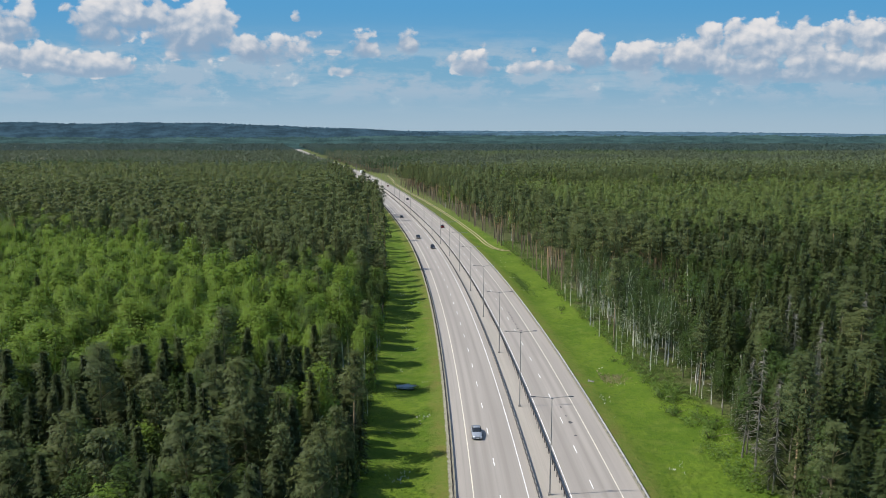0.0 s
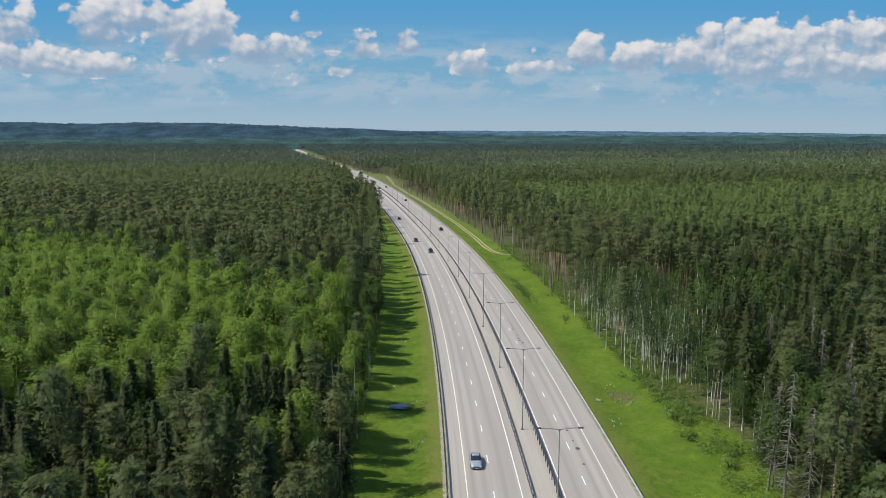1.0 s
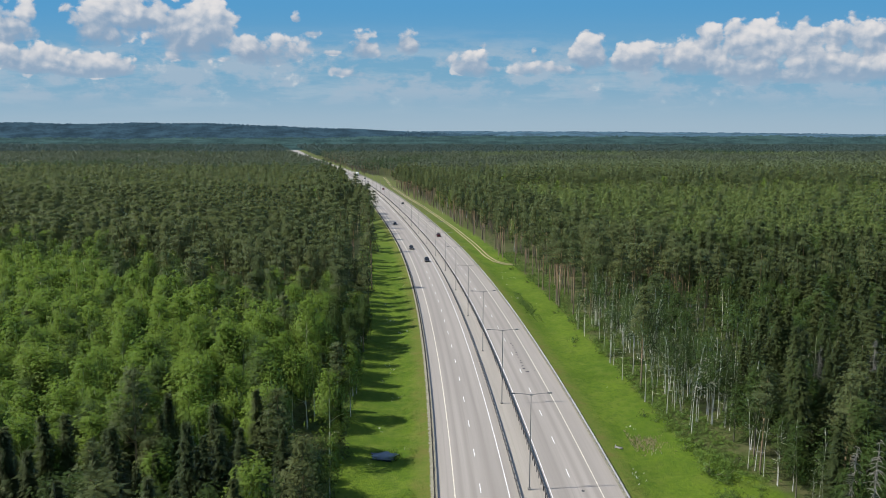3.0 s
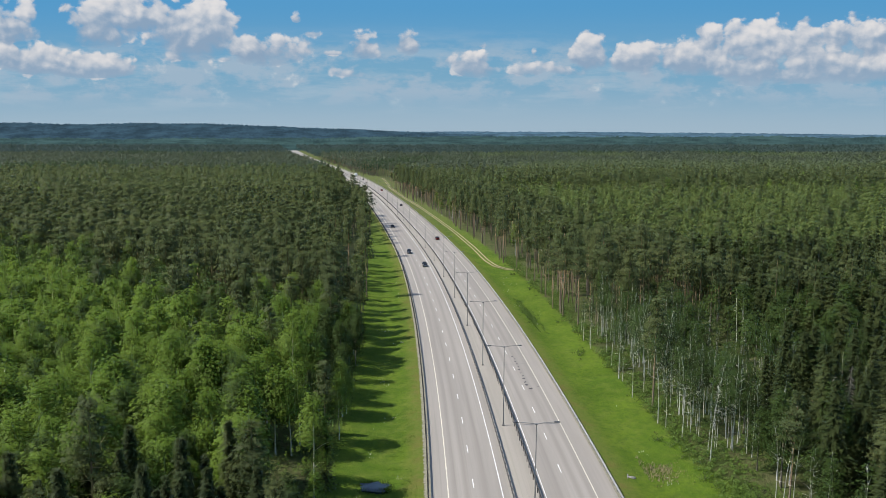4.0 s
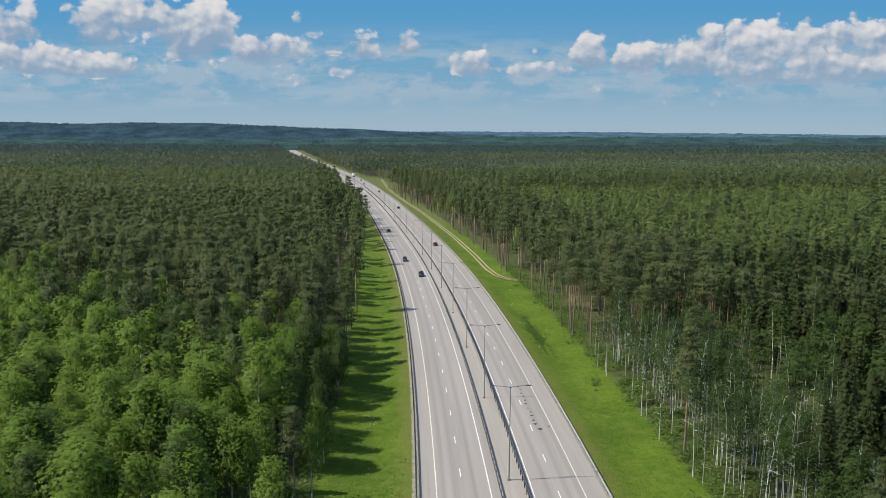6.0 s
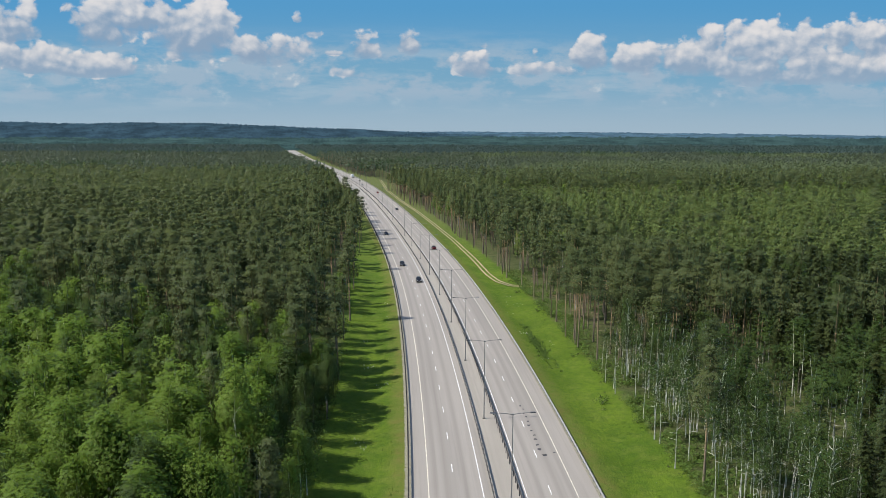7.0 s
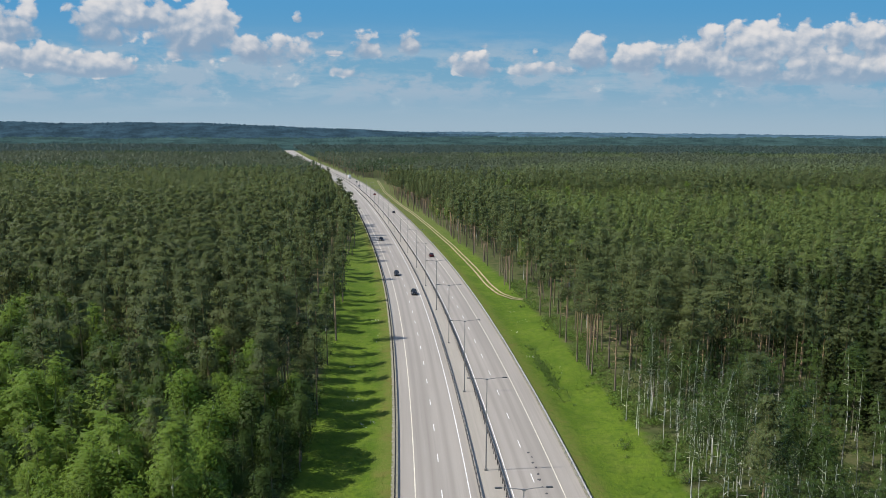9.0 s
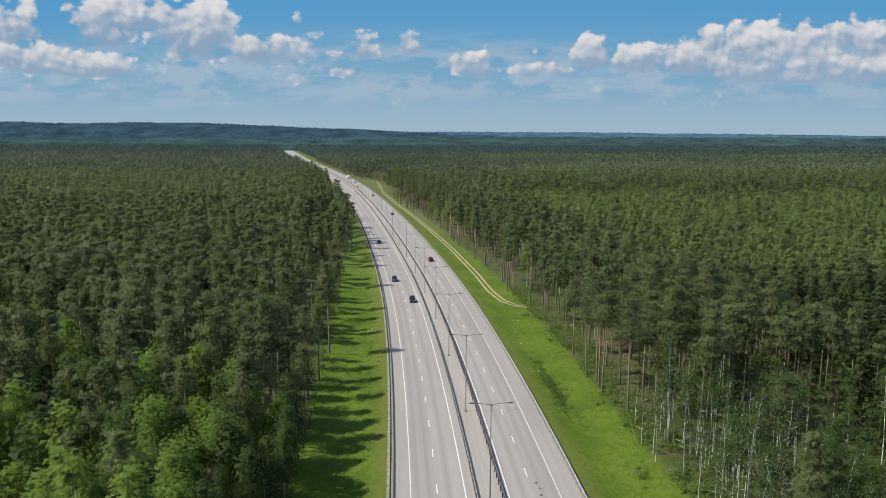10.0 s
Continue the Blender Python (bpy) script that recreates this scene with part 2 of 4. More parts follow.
def ground_material():
    """Forest floor far out, mown meadow on the verges, sand along the tracks: mixed by the road's own side distance."""
    m, n, s = material("ground_cover")
    pos = n.add("ShaderNodeNewGeometry").outputs["Position"]
    side = n.add("ShaderNodeAttribute", attribute="side").outputs["Fac"]
    big = n.noise(pos, 0.07, 4.0)
    fine = n.noise(pos, 1.4, 5.0, 0.65)
    mid = n.noise(pos, 0.35, 4.0, 0.6)
    grass = n.mix(n.step(big, 0.35, 0.65), (0.070, 0.120, 0.011), (0.104, 0.158, 0.015))
    grass = n.mix(n.step(mid, 0.42, 0.72, 0.0, 0.65), grass, (0.132, 0.166, 0.028))
    grass = n.mix(n.step(n.noise(pos, 0.8, 4.0, 0.6), 0.42, 0.68, 0.0, 0.5), grass, (0.046, 0.094, 0.010))
    grass = n.mix(n.step(fine, 0.42, 0.72, 0.0, 0.55), grass, (0.040, 0.080, 0.011))
    px, py, pz = n.xyz(pos)
    grass = n.mix(n.step(py, 300.0, 620.0, 0.0, 0.75), grass, n.mix(n.step(mid, 0.35, 0.65), (0.085, 0.10, 0.035), (0.12, 0.125, 0.05)))   # drier meadow further on; the dull tone also carries shade among the blades
    wob = n.math("ADD", side, n.math("MULTIPLY", n.math("SUBTRACT", mid, 0.5), 3.0))
    a = n.math("ABSOLUTE", wob)
    dry = n.mix(n.step(fine, 0.3, 0.7), (0.135, 0.138, 0.036), (0.095, 0.138, 0.022))
    dry = n.mix(n.step(n.noise(pos, 0.22, 4.0, 0.6), 0.48, 0.66, 0.0, 0.6), dry, (0.16, 0.115, 0.045))
    grass = n.mix(n.step(a, 15.0, 18.2, 0.75, 0.0), grass, dry)
    floor = n.mix(n.step(mid, 0.35, 0.65), (0.052, 0.070, 0.022), (0.092, 0.092, 0.042))
    floor = n.mix(n.step(fine, 0.5, 0.7, 0.0, 0.6), floor, (0.055, 0.085, 0.022))
    col = n.mix(n.step(a, 27.5, 31.0), grass, floor)
    gravel = n.mix(n.step(fine, 0.35, 0.65), (0.24, 0.22, 0.18), (0.34, 0.31, 0.26))
    exact = n.math("ABSOLUTE", n.math("ADD", side, n.math("MULTIPLY", n.math("SUBTRACT", fine, 0.5), 0.9)))
    col = n.mix(n.step(exact, 14.15, 14.4, 0.8, 0.0), col, gravel)
    n.put(s.inputs["Base Color"], col)
    s.inputs["Roughness"].default_value = 0.95
    s.inputs["Specular IOR Level"].default_value = 0.1
    b = n.add("ShaderNodeBump")
    b.inputs["Strength"].default_value = 0.7
    b.inputs["Distance"].default_value = 0.35
    n.put(b.inputs["Height"], n.noise(pos, 2.2, 6.0, 0.7))
    n.tree.links.new(b.outputs[0], s.inputs["Normal"])
    return m


def asphalt_material(name, light, tracks):
    m, n, s = material(name)
    pos = n.add("ShaderNodeNewGeometry").outputs["Position"]
    side = n.add("ShaderNodeAttribute", attribute="side").outputs["Fac"]
    along = n.add("ShaderNodeAttribute", attribute="along").outputs["Fac"]
    wide = n.noise(n.vec(n.math("MULTIPLY", side, 0.25), n.math("MULTIPLY", along, 0.012), 0.0), 1.0, 5.0, 0.6)
    streaks = n.noise(n.vec(n.math("MULTIPLY", side, 1.9), n.math("MULTIPLY", along, 0.02), 3.0), 1.0, 4.0, 0.6)
    fine = n.noise(pos, 9.0, 4.0, 0.7)
    col = n.mix(n.step(wide, 0.3, 0.7), tuple(c * 0.86 for c in light), tuple(c * 1.08 for c in light))
    col = n.mix(n.step(streaks, 0.48, 0.7, 0.0, 0.35), col, tuple(c * 0.66 for c in light))
    col = n.mix(n.step(fine, 0.4, 0.7, 0.0, 0.25), col, tuple(c * 0.7 for c in light))
    a = n.math("ABSOLUTE", side)
    for at in tracks:                               # oil and rubber along the wheel paths
        near = n.step(n.math("ABSOLUTE", n.math("SUBTRACT", a, at)), 0.0, 0.75, 0.42, 0.0)
        near = n.math("MULTIPLY", near, n.step(wide, 0.3, 0.6, 0.5, 1.0))
        col = n.mix(near, col, tuple(c * 0.55 for c in light))
    n.put(s.inputs["Base Color"], col)
    s.inputs["Roughness"].default_value = 0.74
    b = n.add("ShaderNodeBump")
    b.inputs["Strength"].default_value = 0.25
    b.inputs["Distance"].default_value = 0.02
    n.put(b.inputs["Height"], n.noise(pos, 40.0, 3.0))
    n.tree.links.new(b.outputs[0], s.inputs["Normal"])
    return m


GROUND = ground_material()
ASPHALT = asphalt_material("worn_asphalt", (0.298, 0.270, 0.236), (5.3, 8.1, 9.8))
MEDIAN = asphalt_material("median_paving", (0.32, 0.29, 0.245), ())
PAINT_WHITE = plain("white_road_paint", (0.66, 0.655, 0.63), 0.7, 0, 0.2, 1.2)
PAINT_CREAM = plain("cream_road_paint", (0.62, 0.58, 0.47), 0.7, 0, 0.2, 1.2)
STEEL = plain("galvanised_steel", (0.27, 0.27, 0.265), 0.7, 0.1, 0.2, 1.5)
STEEL_DARK = plain("dark_steel", (0.042, 0.041, 0.04), 0.8, 0.0, 0.3, 1.5)
POLE_GREY = plain("grey_pole_paint", (0.21, 0.21, 0.205), 0.55, 0.2, 0.15, 2.0)
LAMP_DARK = plain("lamp_housing", (0.06, 0.062, 0.066), 0.5, 0.2)
LAMP_GLASS = plain("lamp_glass", (0.5, 0.5, 0.48), 0.2)
CONCRETE = plain("concrete", (0.21, 0.2, 0.18), 0.9, 0, 0.15, 3.0, 0.3)
SAND = plain("track_sand", (0.29, 0.238, 0.14), 0.95, 0, 0.25, 0.4, 0.3)
RUBBER_MARK = plain("tar_patch", (0.05, 0.05, 0.052), 0.8, 0, 0.3, 1.0)
SHRUB_DRY = plain("dry_stalks", (0.26, 0.22, 0.12), 0.9, 0, 0.25, 3.0)


def water_material():
    m, n, s = material("pond_water")
    s.inputs["Base Color"].default_value = (0.014, 0.026, 0.045, 1)
    s.inputs["Roughness"].default_value = 0.06
    s.inputs["IOR"].default_value = 1.33
    return m


WATER = water_material()


def hazed_hill_material(name, colour, haze_glow):
    """Distant wooded hills; the haze of kilometres of air is put into base colour and emission."""
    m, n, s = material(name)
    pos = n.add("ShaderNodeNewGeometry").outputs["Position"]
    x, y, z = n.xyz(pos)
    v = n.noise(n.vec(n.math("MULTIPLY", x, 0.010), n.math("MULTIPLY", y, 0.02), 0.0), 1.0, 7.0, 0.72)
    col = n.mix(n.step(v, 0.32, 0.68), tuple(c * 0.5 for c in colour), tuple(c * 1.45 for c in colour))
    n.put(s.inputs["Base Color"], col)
    # bluish air light painted in as emission; the hills themselves give no light
    n.put(s.inputs["Emission Color"], n.mix(n.step(v, 0.3, 0.7, 0.38, 0.58), col, haze_glow))
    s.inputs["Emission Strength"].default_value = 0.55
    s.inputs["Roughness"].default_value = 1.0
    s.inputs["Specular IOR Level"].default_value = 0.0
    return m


HILL_NEAR = hazed_hill_material("hazed_far_wood", (0.020, 0.038, 0.034), (0.050, 0.098, 0.120))
HILL_MID = hazed_hill_material("hazed_wooded_hills", (0.015, 0.030, 0.040), (0.048, 0.090, 0.136))
HILL_FAR = hazed_hill_material("hazy_ridge", (0.03, 0.055, 0.075), (0.09, 0.17, 0.24))


# ---- mesh helpers ----
def mesh_np(name, verts, faces, materials, slots=None, smooth=False, floats=None, normals=None):
    """A mesh from arrays: verts (n, 3), faces (m, k); slots: material slot by face; floats: named values by vertex."""
    verts, faces = np.asarray(verts, np.float32), np.asarray(faces, np.int32)
    me = bpy.data.meshes.new(name)
    k = faces.shape[1]
    me.vertices.add(len(verts))
    me.vertices.foreach_set("co", verts.ravel())
    me.loops.add(faces.size)
    me.loops.foreach_set("vertex_index", faces.ravel())
    me.polygons.add(len(faces))
    me.polygons.foreach_set("loop_start", np.arange(0, faces.size, k, dtype=np.int32))
    for mat in materials:
        me.materials.append(mat)
    if slots is not None:
        me.polygons.foreach_set("material_index", np.asarray(slots, np.int32))
    me.polygons.foreach_set("use_smooth", np.full(len(faces), smooth))
    for key, values in (floats or {}).items():
        a = me.attributes.new(key, "FLOAT", "POINT")
        a.data.foreach_set("value", np.asarray(values, np.float32))
    me.update(calc_edges=True)
    if normals is not None:                         # soft shading over leaf sprays
        me.polygons.foreach_set("use_smooth", np.full(len(faces), True))
        me.normals_split_custom_set_from_vertices(np.asarray(normals, np.float32))
    return me


def link(name, me, parent=None, label=""):
    ob = new(name, me)
    if parent is not None:
        ob.parent = parent
    if label:
        tagged(ob, label)
    return ob


def part(name, bm, mat, parent, label=""):
    """Links a bmesh as one mesh object under a thing or part."""
    me = bpy.data.meshes.new(name)
    bm.to_mesh(me)
    bm.free()
    me.materials.append(mat)
    return link(name, me, parent, label)


def box_bm(size, at=(0, 0, 0), bevel=0.0, top=1.0):
    """A block with softened edges; top narrows its upper face."""
    bm = bmesh.new()
    bmesh.ops.create_cube(bm, size=1.0)
    for v in bm.verts:
        k = top if v.co.z > 0 else 1.0
        v.co = Vector((v.co.x * size[0] * k, v.co.y * size[1] * k, v.co.z * size[2])) + Vector(at)
    if bevel:
        bmesh.ops.bevel(bm, geom=bm.edges[:], offset=bevel, segments=2, affect="EDGES", profile=0.6)
    return bm


def tube(points, radii, sides=6, cap=True):
    """Arrays of a tapering round stem along points, in triangles."""
    points = np.asarray(points, float)
    n = len(points)
    ang = np.arange(sides) * 2 * np.pi / sides
    d = np.gradient(points, axis=0)
    d /= np.linalg.norm(d, axis=1)[:, None] + 1e-9
    ref = np.where(np.abs(d[:, 2:3]) > 0.8, np.array([[1.0, 0, 0]]), np.array([[0, 0, 1.0]]))
    a = np.cross(d, ref)
    a /= np.linalg.norm(a, axis=1)[:, None] + 1e-9
    b = np.cross(d, a)
    r = np.asarray(radii, float)[:, None, None]
    v = points[:, None, :] + r * (np.cos(ang)[None, :, None] * a[:, None, :] + np.sin(ang)[None, :, None] * b[:, None, :])
    v = v.reshape(-1, 3)
    f = []
    for i in range(n - 1):
        for j in range(sides):
            p, q = i * sides + j, i * sides + (j + 1) % sides
            f += [(p, q, q + sides), (p, q + sides, p + sides)]
    return v, np.array(f)


def join(pieces):
    """One pair of arrays from several."""
    vs, fs, at = [], [], 0
    for v, f in pieces:
        vs.append(v)
        fs.append(f + at)
        at += len(v)
    return np.concatenate(vs), np.concatenate(fs)


def unit(v):
    return v / (np.linalg.norm(v, axis=1)[:, None] + 1e-9)


def leaf_tris(rng, centres, facing, size, stretch=1.0, along=None, crisp=0.3):
    """One pointed leaf spray at each centre, turned roughly to facing."""
    n = len(centres)
    nor = unit(unit(facing) + rng.normal(0, 0.34, (n, 3)))
    ref = rng.normal(0, 1, (n, 3)) if along is None else along + rng.normal(0, 0.25, (n, 3))
    a = unit(ref - nor * np.sum(ref * nor, axis=1)[:, None])
    b = np.cross(nor, a)
    s = size * rng.uniform(0.6, 1.35, n)[:, None]
    v = np.stack([centres + a * s * stretch, centres - a * s * 0.55 * stretch + b * s * 0.8,
                  centres - a * s * 0.5 * stretch - b * s * 0.8], axis=1).reshape(-1, 3)
    soft = unit(unit(facing) + nor * crisp)
    return v, np.arange(3 * n).reshape(n, 3), np.repeat(soft, 3, axis=0)


# ---- the road's line ----
def slope_at(y):
    """Leftward drift of the road for each metre ahead."""
    return float(np.interp(y, [-400, 65, 113, 387, 450, 600, 770, 1000, 1350, 1700, 2300],
                           [0.0, 0.0, 0.022, 0.148, 0.158, 0.18, 0.21, 0.262, 0.27, 0.245, 0.25]))


LINE_Y = np.arange(-400, 5201, 4.0)
_sl = np.array([slope_at(y) for y in LINE_Y])
LINE_X = -np.concatenate([[0], np.cumsum((_sl[1:] + _sl[:-1]) / 2 * 4.0)])
LINE_X += 15.17 - np.interp(96.4, LINE_Y, LINE_X)


def line_x(y):
    return np.interp(y, LINE_Y, LINE_X)


def on_road(o, y, z=0.0):
    """World place at side distance o from the median's middle."""
    s = slope_at(y)
    k = 1 / math.hypot(1, s)
    return Vector((float(line_x(y)) + o * k, y + o * s * k, z))


def heading(y):
    """Turn about z, in radians, of a thing that points along the road."""
    return math.atan(slope_at(y))


def land(o):
    """Height of the ground by side distance: road bed, ditch, verge, forest floor."""
    return np.interp(np.abs(o), [0, 14.2, 15.0, 19.5, 22.5, 27.0, 34.0, 6000], [-0.06, -0.06, -0.12, -0.85, -0.85, -0.35, -0.2, -0.2])


def strip(name, o0, o1, y0, y1, z, mat, cols=1, step=4.0, parent=None):
    """A paved band along the road between two side distances."""
    ys = np.arange(y0, y1 + 0.01, step)
    os = np.linspace(o0, o1, cols + 1)
    v, s, al = [], [], []
    for y in ys:
        for o in os:
            p = on_road(o, y, z)
            v.append(p)
            s.append(o)
            al.append(y)
    n = cols + 1
    f = [(i * n + j, i * n + j + 1, (i + 1) * n + j + 1, (i + 1) * n + j) for i in range(len(ys) - 1) for j in range(cols)]
    return link(name, mesh_np(name, v, f, [mat], floats={"side": s, "along": al}), parent)


# ---- ground ----
def build_ground():
    ys = np.concatenate([np.arange(-400, 420, 6.0), np.arange(420, 1000, 20.0), np.arange(1000, 5200, 150.0)])
    os = np.array(sorted([s * v for s in (-1, 1) for v in (5, 13.0, 14.2, 15.0, 17, 19.5, 21, 22.5, 25, 27, 30, 34, 50, 90, 160, 300, 700, 1500, 3000, 5000)] + [0]))
    o, y = np.meshgrid(os, ys)
    x = line_x(y) + o
    rough = np.array([noise.noise(Vector((a * 0.13, b * 0.13, 0))) for a, b in zip(x.ravel(), y.ravel())]).reshape(x.shape)
    z = land(o) + np.where(np.abs(o) > 15.5, rough * 0.22, 0)
    v = np.stack([x, y, z], axis=2).reshape(-1, 3)
    n, m = len(os), len(ys)
    f = [(i * n + j, i * n + j + 1, (i + 1) * n + j + 1, (i + 1) * n + j) for i in range(m - 1) for j in range(n - 1)]
    cover = np.where((y > 745) & (y < 945) & (o > 26) & (o < 42), 23.0, o)      # a grassy clearing
    bay = np.interp(y, [60, 90, 110, 128, 142, 150], [0.0, 3.0, 6.0, 9.0, 3.0, 0.0])       # the verge widens into a wet meadow
    cover = np.where(o > 26, np.maximum(26.0, cover - bay), cover)
    ob = link("ground", mesh_np("ground", v, f, [GROUND], smooth=True, floats={"side": cover.ravel()}))
    return tagged(ob, "green grass verges and shaded forest floor beside the highway", "ground", kind="structure")


build_ground()
road_left = tagged(strip("road", -13.3, -1.9, -200, 3400, 0.0, ASPHALT, 8), "pale worn asphalt carriageway with two lanes", "road", kind="structure")
road_right = tagged(strip("road", 2.2, 13.4, -200, 3400, 0.0, ASPHALT, 8), "pale worn asphalt carriageway with dark tyre streaks", "road", kind="structure")
median = tagged(strip("median", -2.0, 2.2, -200, 3400, 0.02, MEDIAN, 3), "pale beige paved median strip between the guardrails", "median", kind="structure")


def build_lines():
    for o, wdt, mat, owner, nm in ((-10.8, 0.16, PAINT_CREAM, road_left, "edge_line"), (-3.0, 0.16, PAINT_WHITE, road_left, "edge_line"),
                                   (3.1, 0.13, PAINT_WHITE, road_right, "edge_line"), (10.42, 0.13, PAINT_CREAM, road_right, "edge_line")):
        strip(nm, o - wdt / 2, o + wdt / 2, -200, 2400, 0.006, mat, 1, 4.0, owner)
    for o, owner, first in ((-7.0, road_left, 107.2), (6.75, road_right, 99.6)):
        dash = None
        for i in range(-8, 70):
            y = first + 12 * i
            if dash is None:
                dash = mesh_np("lane_dash", [(-0.075, -1.4, 0), (0.075, -1.4, 0), (0.075, 1.4, 0), (-0.075, 1.4, 0)], [(0, 1, 2, 3)], [PAINT_WHITE])
            ob = link("lane_dash", dash, owner)
            ob.matrix_basis = Matrix.Translation(on_road(o, y, 0.006)) @ Matrix.Rotation(heading(y), 4, "Z")


build_lines()


# ---- far land ----
def ridge(name, dist, span, height, seed, mat, label, tree=6.0):
    """A wooded ridge across the distance: a thick rounded bank with an uneven crest of treetops."""
    rng = np.random.default_rng(seed)
    n = 900
    xs = np.linspace(span[0], span[1], n)
    crest = np.array([height(x / dist) for x in xs])
    crest = crest + np.array([noise.noise(Vector((x * 0.004, seed, 0))) * 5 + noise.noise(Vector((x * 0.02, seed, 2))) * 2.5 for x in xs])
    tops = rng.uniform(0, tree, n)
    rows = []
    for back, k in ((-260, -0.02), (-160, 0.35), (-70, 0.75), (0, 1.0), (140, 0.5)):
        jit = tops if k == 1.0 else 0.0
        rows.append(np.stack([xs, np.full(n, dist + back), crest * k + jit], axis=1))
    v = np.concatenate(rows)
    f = [(r * n + i, r * n + i + 1, (r + 1) * n + i + 1, (r + 1) * n + i) for r in range(len(rows) - 1) for i in range(n - 1)]
    ob = link(name, mesh_np(name, v, f, [mat], smooth=True))
    return tagged(ob, label, "hills", kind="structure")


def rise(points):
    xs, hs = zip(*points)
    return lambda s: float(np.interp(s, xs, hs))


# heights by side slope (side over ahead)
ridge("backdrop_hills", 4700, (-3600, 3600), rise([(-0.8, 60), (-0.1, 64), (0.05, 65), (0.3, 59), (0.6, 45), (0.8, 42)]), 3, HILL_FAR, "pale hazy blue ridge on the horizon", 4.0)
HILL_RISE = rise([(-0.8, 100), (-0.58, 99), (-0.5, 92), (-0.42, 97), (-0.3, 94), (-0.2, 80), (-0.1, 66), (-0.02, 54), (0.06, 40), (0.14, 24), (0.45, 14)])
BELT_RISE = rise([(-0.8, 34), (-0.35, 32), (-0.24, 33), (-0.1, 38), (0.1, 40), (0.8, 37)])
ridge("backdrop_hills", 3400, (-2700, 1500), HILL_RISE, 5, HILL_MID, "dark wooded hills tinted with slate-blue haze on the horizon")
ridge("backdrop_wood", 2600, (-2100, 2100), BELT_RISE, 7, HILL_NEAR, "distant dark green belt of forest tinted with blue haze")


# ---- trees ----
def crown_points(rng, kind, h, clumps, per, near=True):
    """Leaf places, facings and, for conifers, directions of one tree of height h."""
    c, d = [], []
    if "pine" in kind:
        # boughs in loose whorls, each a spray of needles running out from the stem
        low, wide = {"pine": (0.56, 0.15), "tall_pine": (0.66, 0.135), "young_pine": (0.2, 0.16)}[kind]
        layers = max(4, clumps // 6 + 1)
        t = (np.arange(clumps) % layers + 0.5 + rng.uniform(-0.3, 0.3, clumps)) / layers
        rad = h * wide * np.clip(np.minimum((t + 0.15) * 4.0, (1.04 - t) ** 0.85 * 1.12), 0.05, 1.0) * rng.uniform(0.68, 1.15, clumps)
        ang = rng.uniform(0, 2 * np.pi, clumps)
        cen = np.stack([rad * np.cos(ang), rad * np.sin(ang), (low + (1 - low) * t) * h + rad * 0.1], axis=1)
        s = rng.uniform(0.25, 1.08, clumps * per)[:, None]
        spoke = np.repeat(np.stack([np.cos(ang), np.sin(ang), np.full(clumps, 0.15)], axis=1), per, axis=0)
        p = np.repeat(cen, per, axis=0) - spoke * [1, 1, 1.6] * (1 - s) * np.repeat(rad, per)[:, None]
        p = p + rng.normal(0, 1, p.shape) * np.array([0.46, 0.46, 0.17]) * h / 18
        lift = np.zeros_like(p)
        lift[:, 2] = np.repeat(0.05 + 1.15 * t, per)                # undersides of the crown turn from the sky
        return p, unit(spoke) * 0.8 + lift + rng.normal(0, 0.2, p.shape), cen, spoke
    elif kind in ("birch", "alder", "young_birch", "thin_birch"):
        low = {"birch": 0.36, "alder": 0.26, "young_birch": 0.12, "thin_birch": 0.5}[kind]
        wide = {"birch": 0.182, "alder": 0.168, "young_birch": 0.15, "thin_birch": 0.10}[kind]
        hs = low + (1 - low) * rng.beta(1.5, 1.25, clumps)
        t = (hs - low) / (1 - low)
        rad = h * wide * np.clip(np.minimum((t + 0.3) * 2.0, (1.02 - t) ** 0.72 * 1.3), 0.06, 1) * np.sqrt(rng.uniform(0.36, 1.12, clumps))
        ang = rng.uniform(0, 2 * np.pi, clumps)
        cen = np.stack([rad * np.cos(ang), rad * np.sin(ang), hs * h], axis=1)
        spread = np.array([0.56, 0.56, 0.5]) * h / 15
        up = np.array([0, 0, 0.55])
    p = np.repeat(cen, per, axis=0) + rng.normal(0, 1, (clumps * per, 3)) * spread
    axis = np.zeros_like(p)
    axis[:, 2] = h * 0.6
    out = unit((p - axis) * [1, 1, 0.55]) * 1.1 + unit(p - np.repeat(cen, per, axis=0)) * 0.35 + up
    return p, out, cen, None


def spruce_leaves(rng, h, layers, arms, per, size):
    """Drooping boughs in whorls that narrow to a spire."""
    p, d = [], []
    for i in range(layers):
        t = (i + rng.uniform(-0.3, 0.3)) / layers
        z = h * (0.10 + 0.88 * t)
        r = h * 0.168 * (1 - t) ** 0.9 * rng.uniform(0.75, 1.15) + 0.12
        a0 = rng.uniform(0, 6.28)
        for j in range(arms):
            a = a0 + j * 6.283 / arms + rng.uniform(-0.3, 0.3)
            rr = r * rng.uniform(0.7, 1.15)
            s = (np.arange(per) + 0.7) / per
            q = np.stack([rr * s * np.cos(a), rr * s * np.sin(a), z - rr * s * 0.42 + 0.15 * rr * s * s], axis=1)
            p.append(q + rng.normal(0, 0.08, (per, 3)))
            d.append(np.tile([np.cos(a), np.sin(a), -0.3], (per, 1)))
    p, d = np.concatenate(p), np.concatenate(d)
    return leaf_tris(rng, p, np.array([0, 0, 1.2]) + d * 0.5, size, 1.35, d)


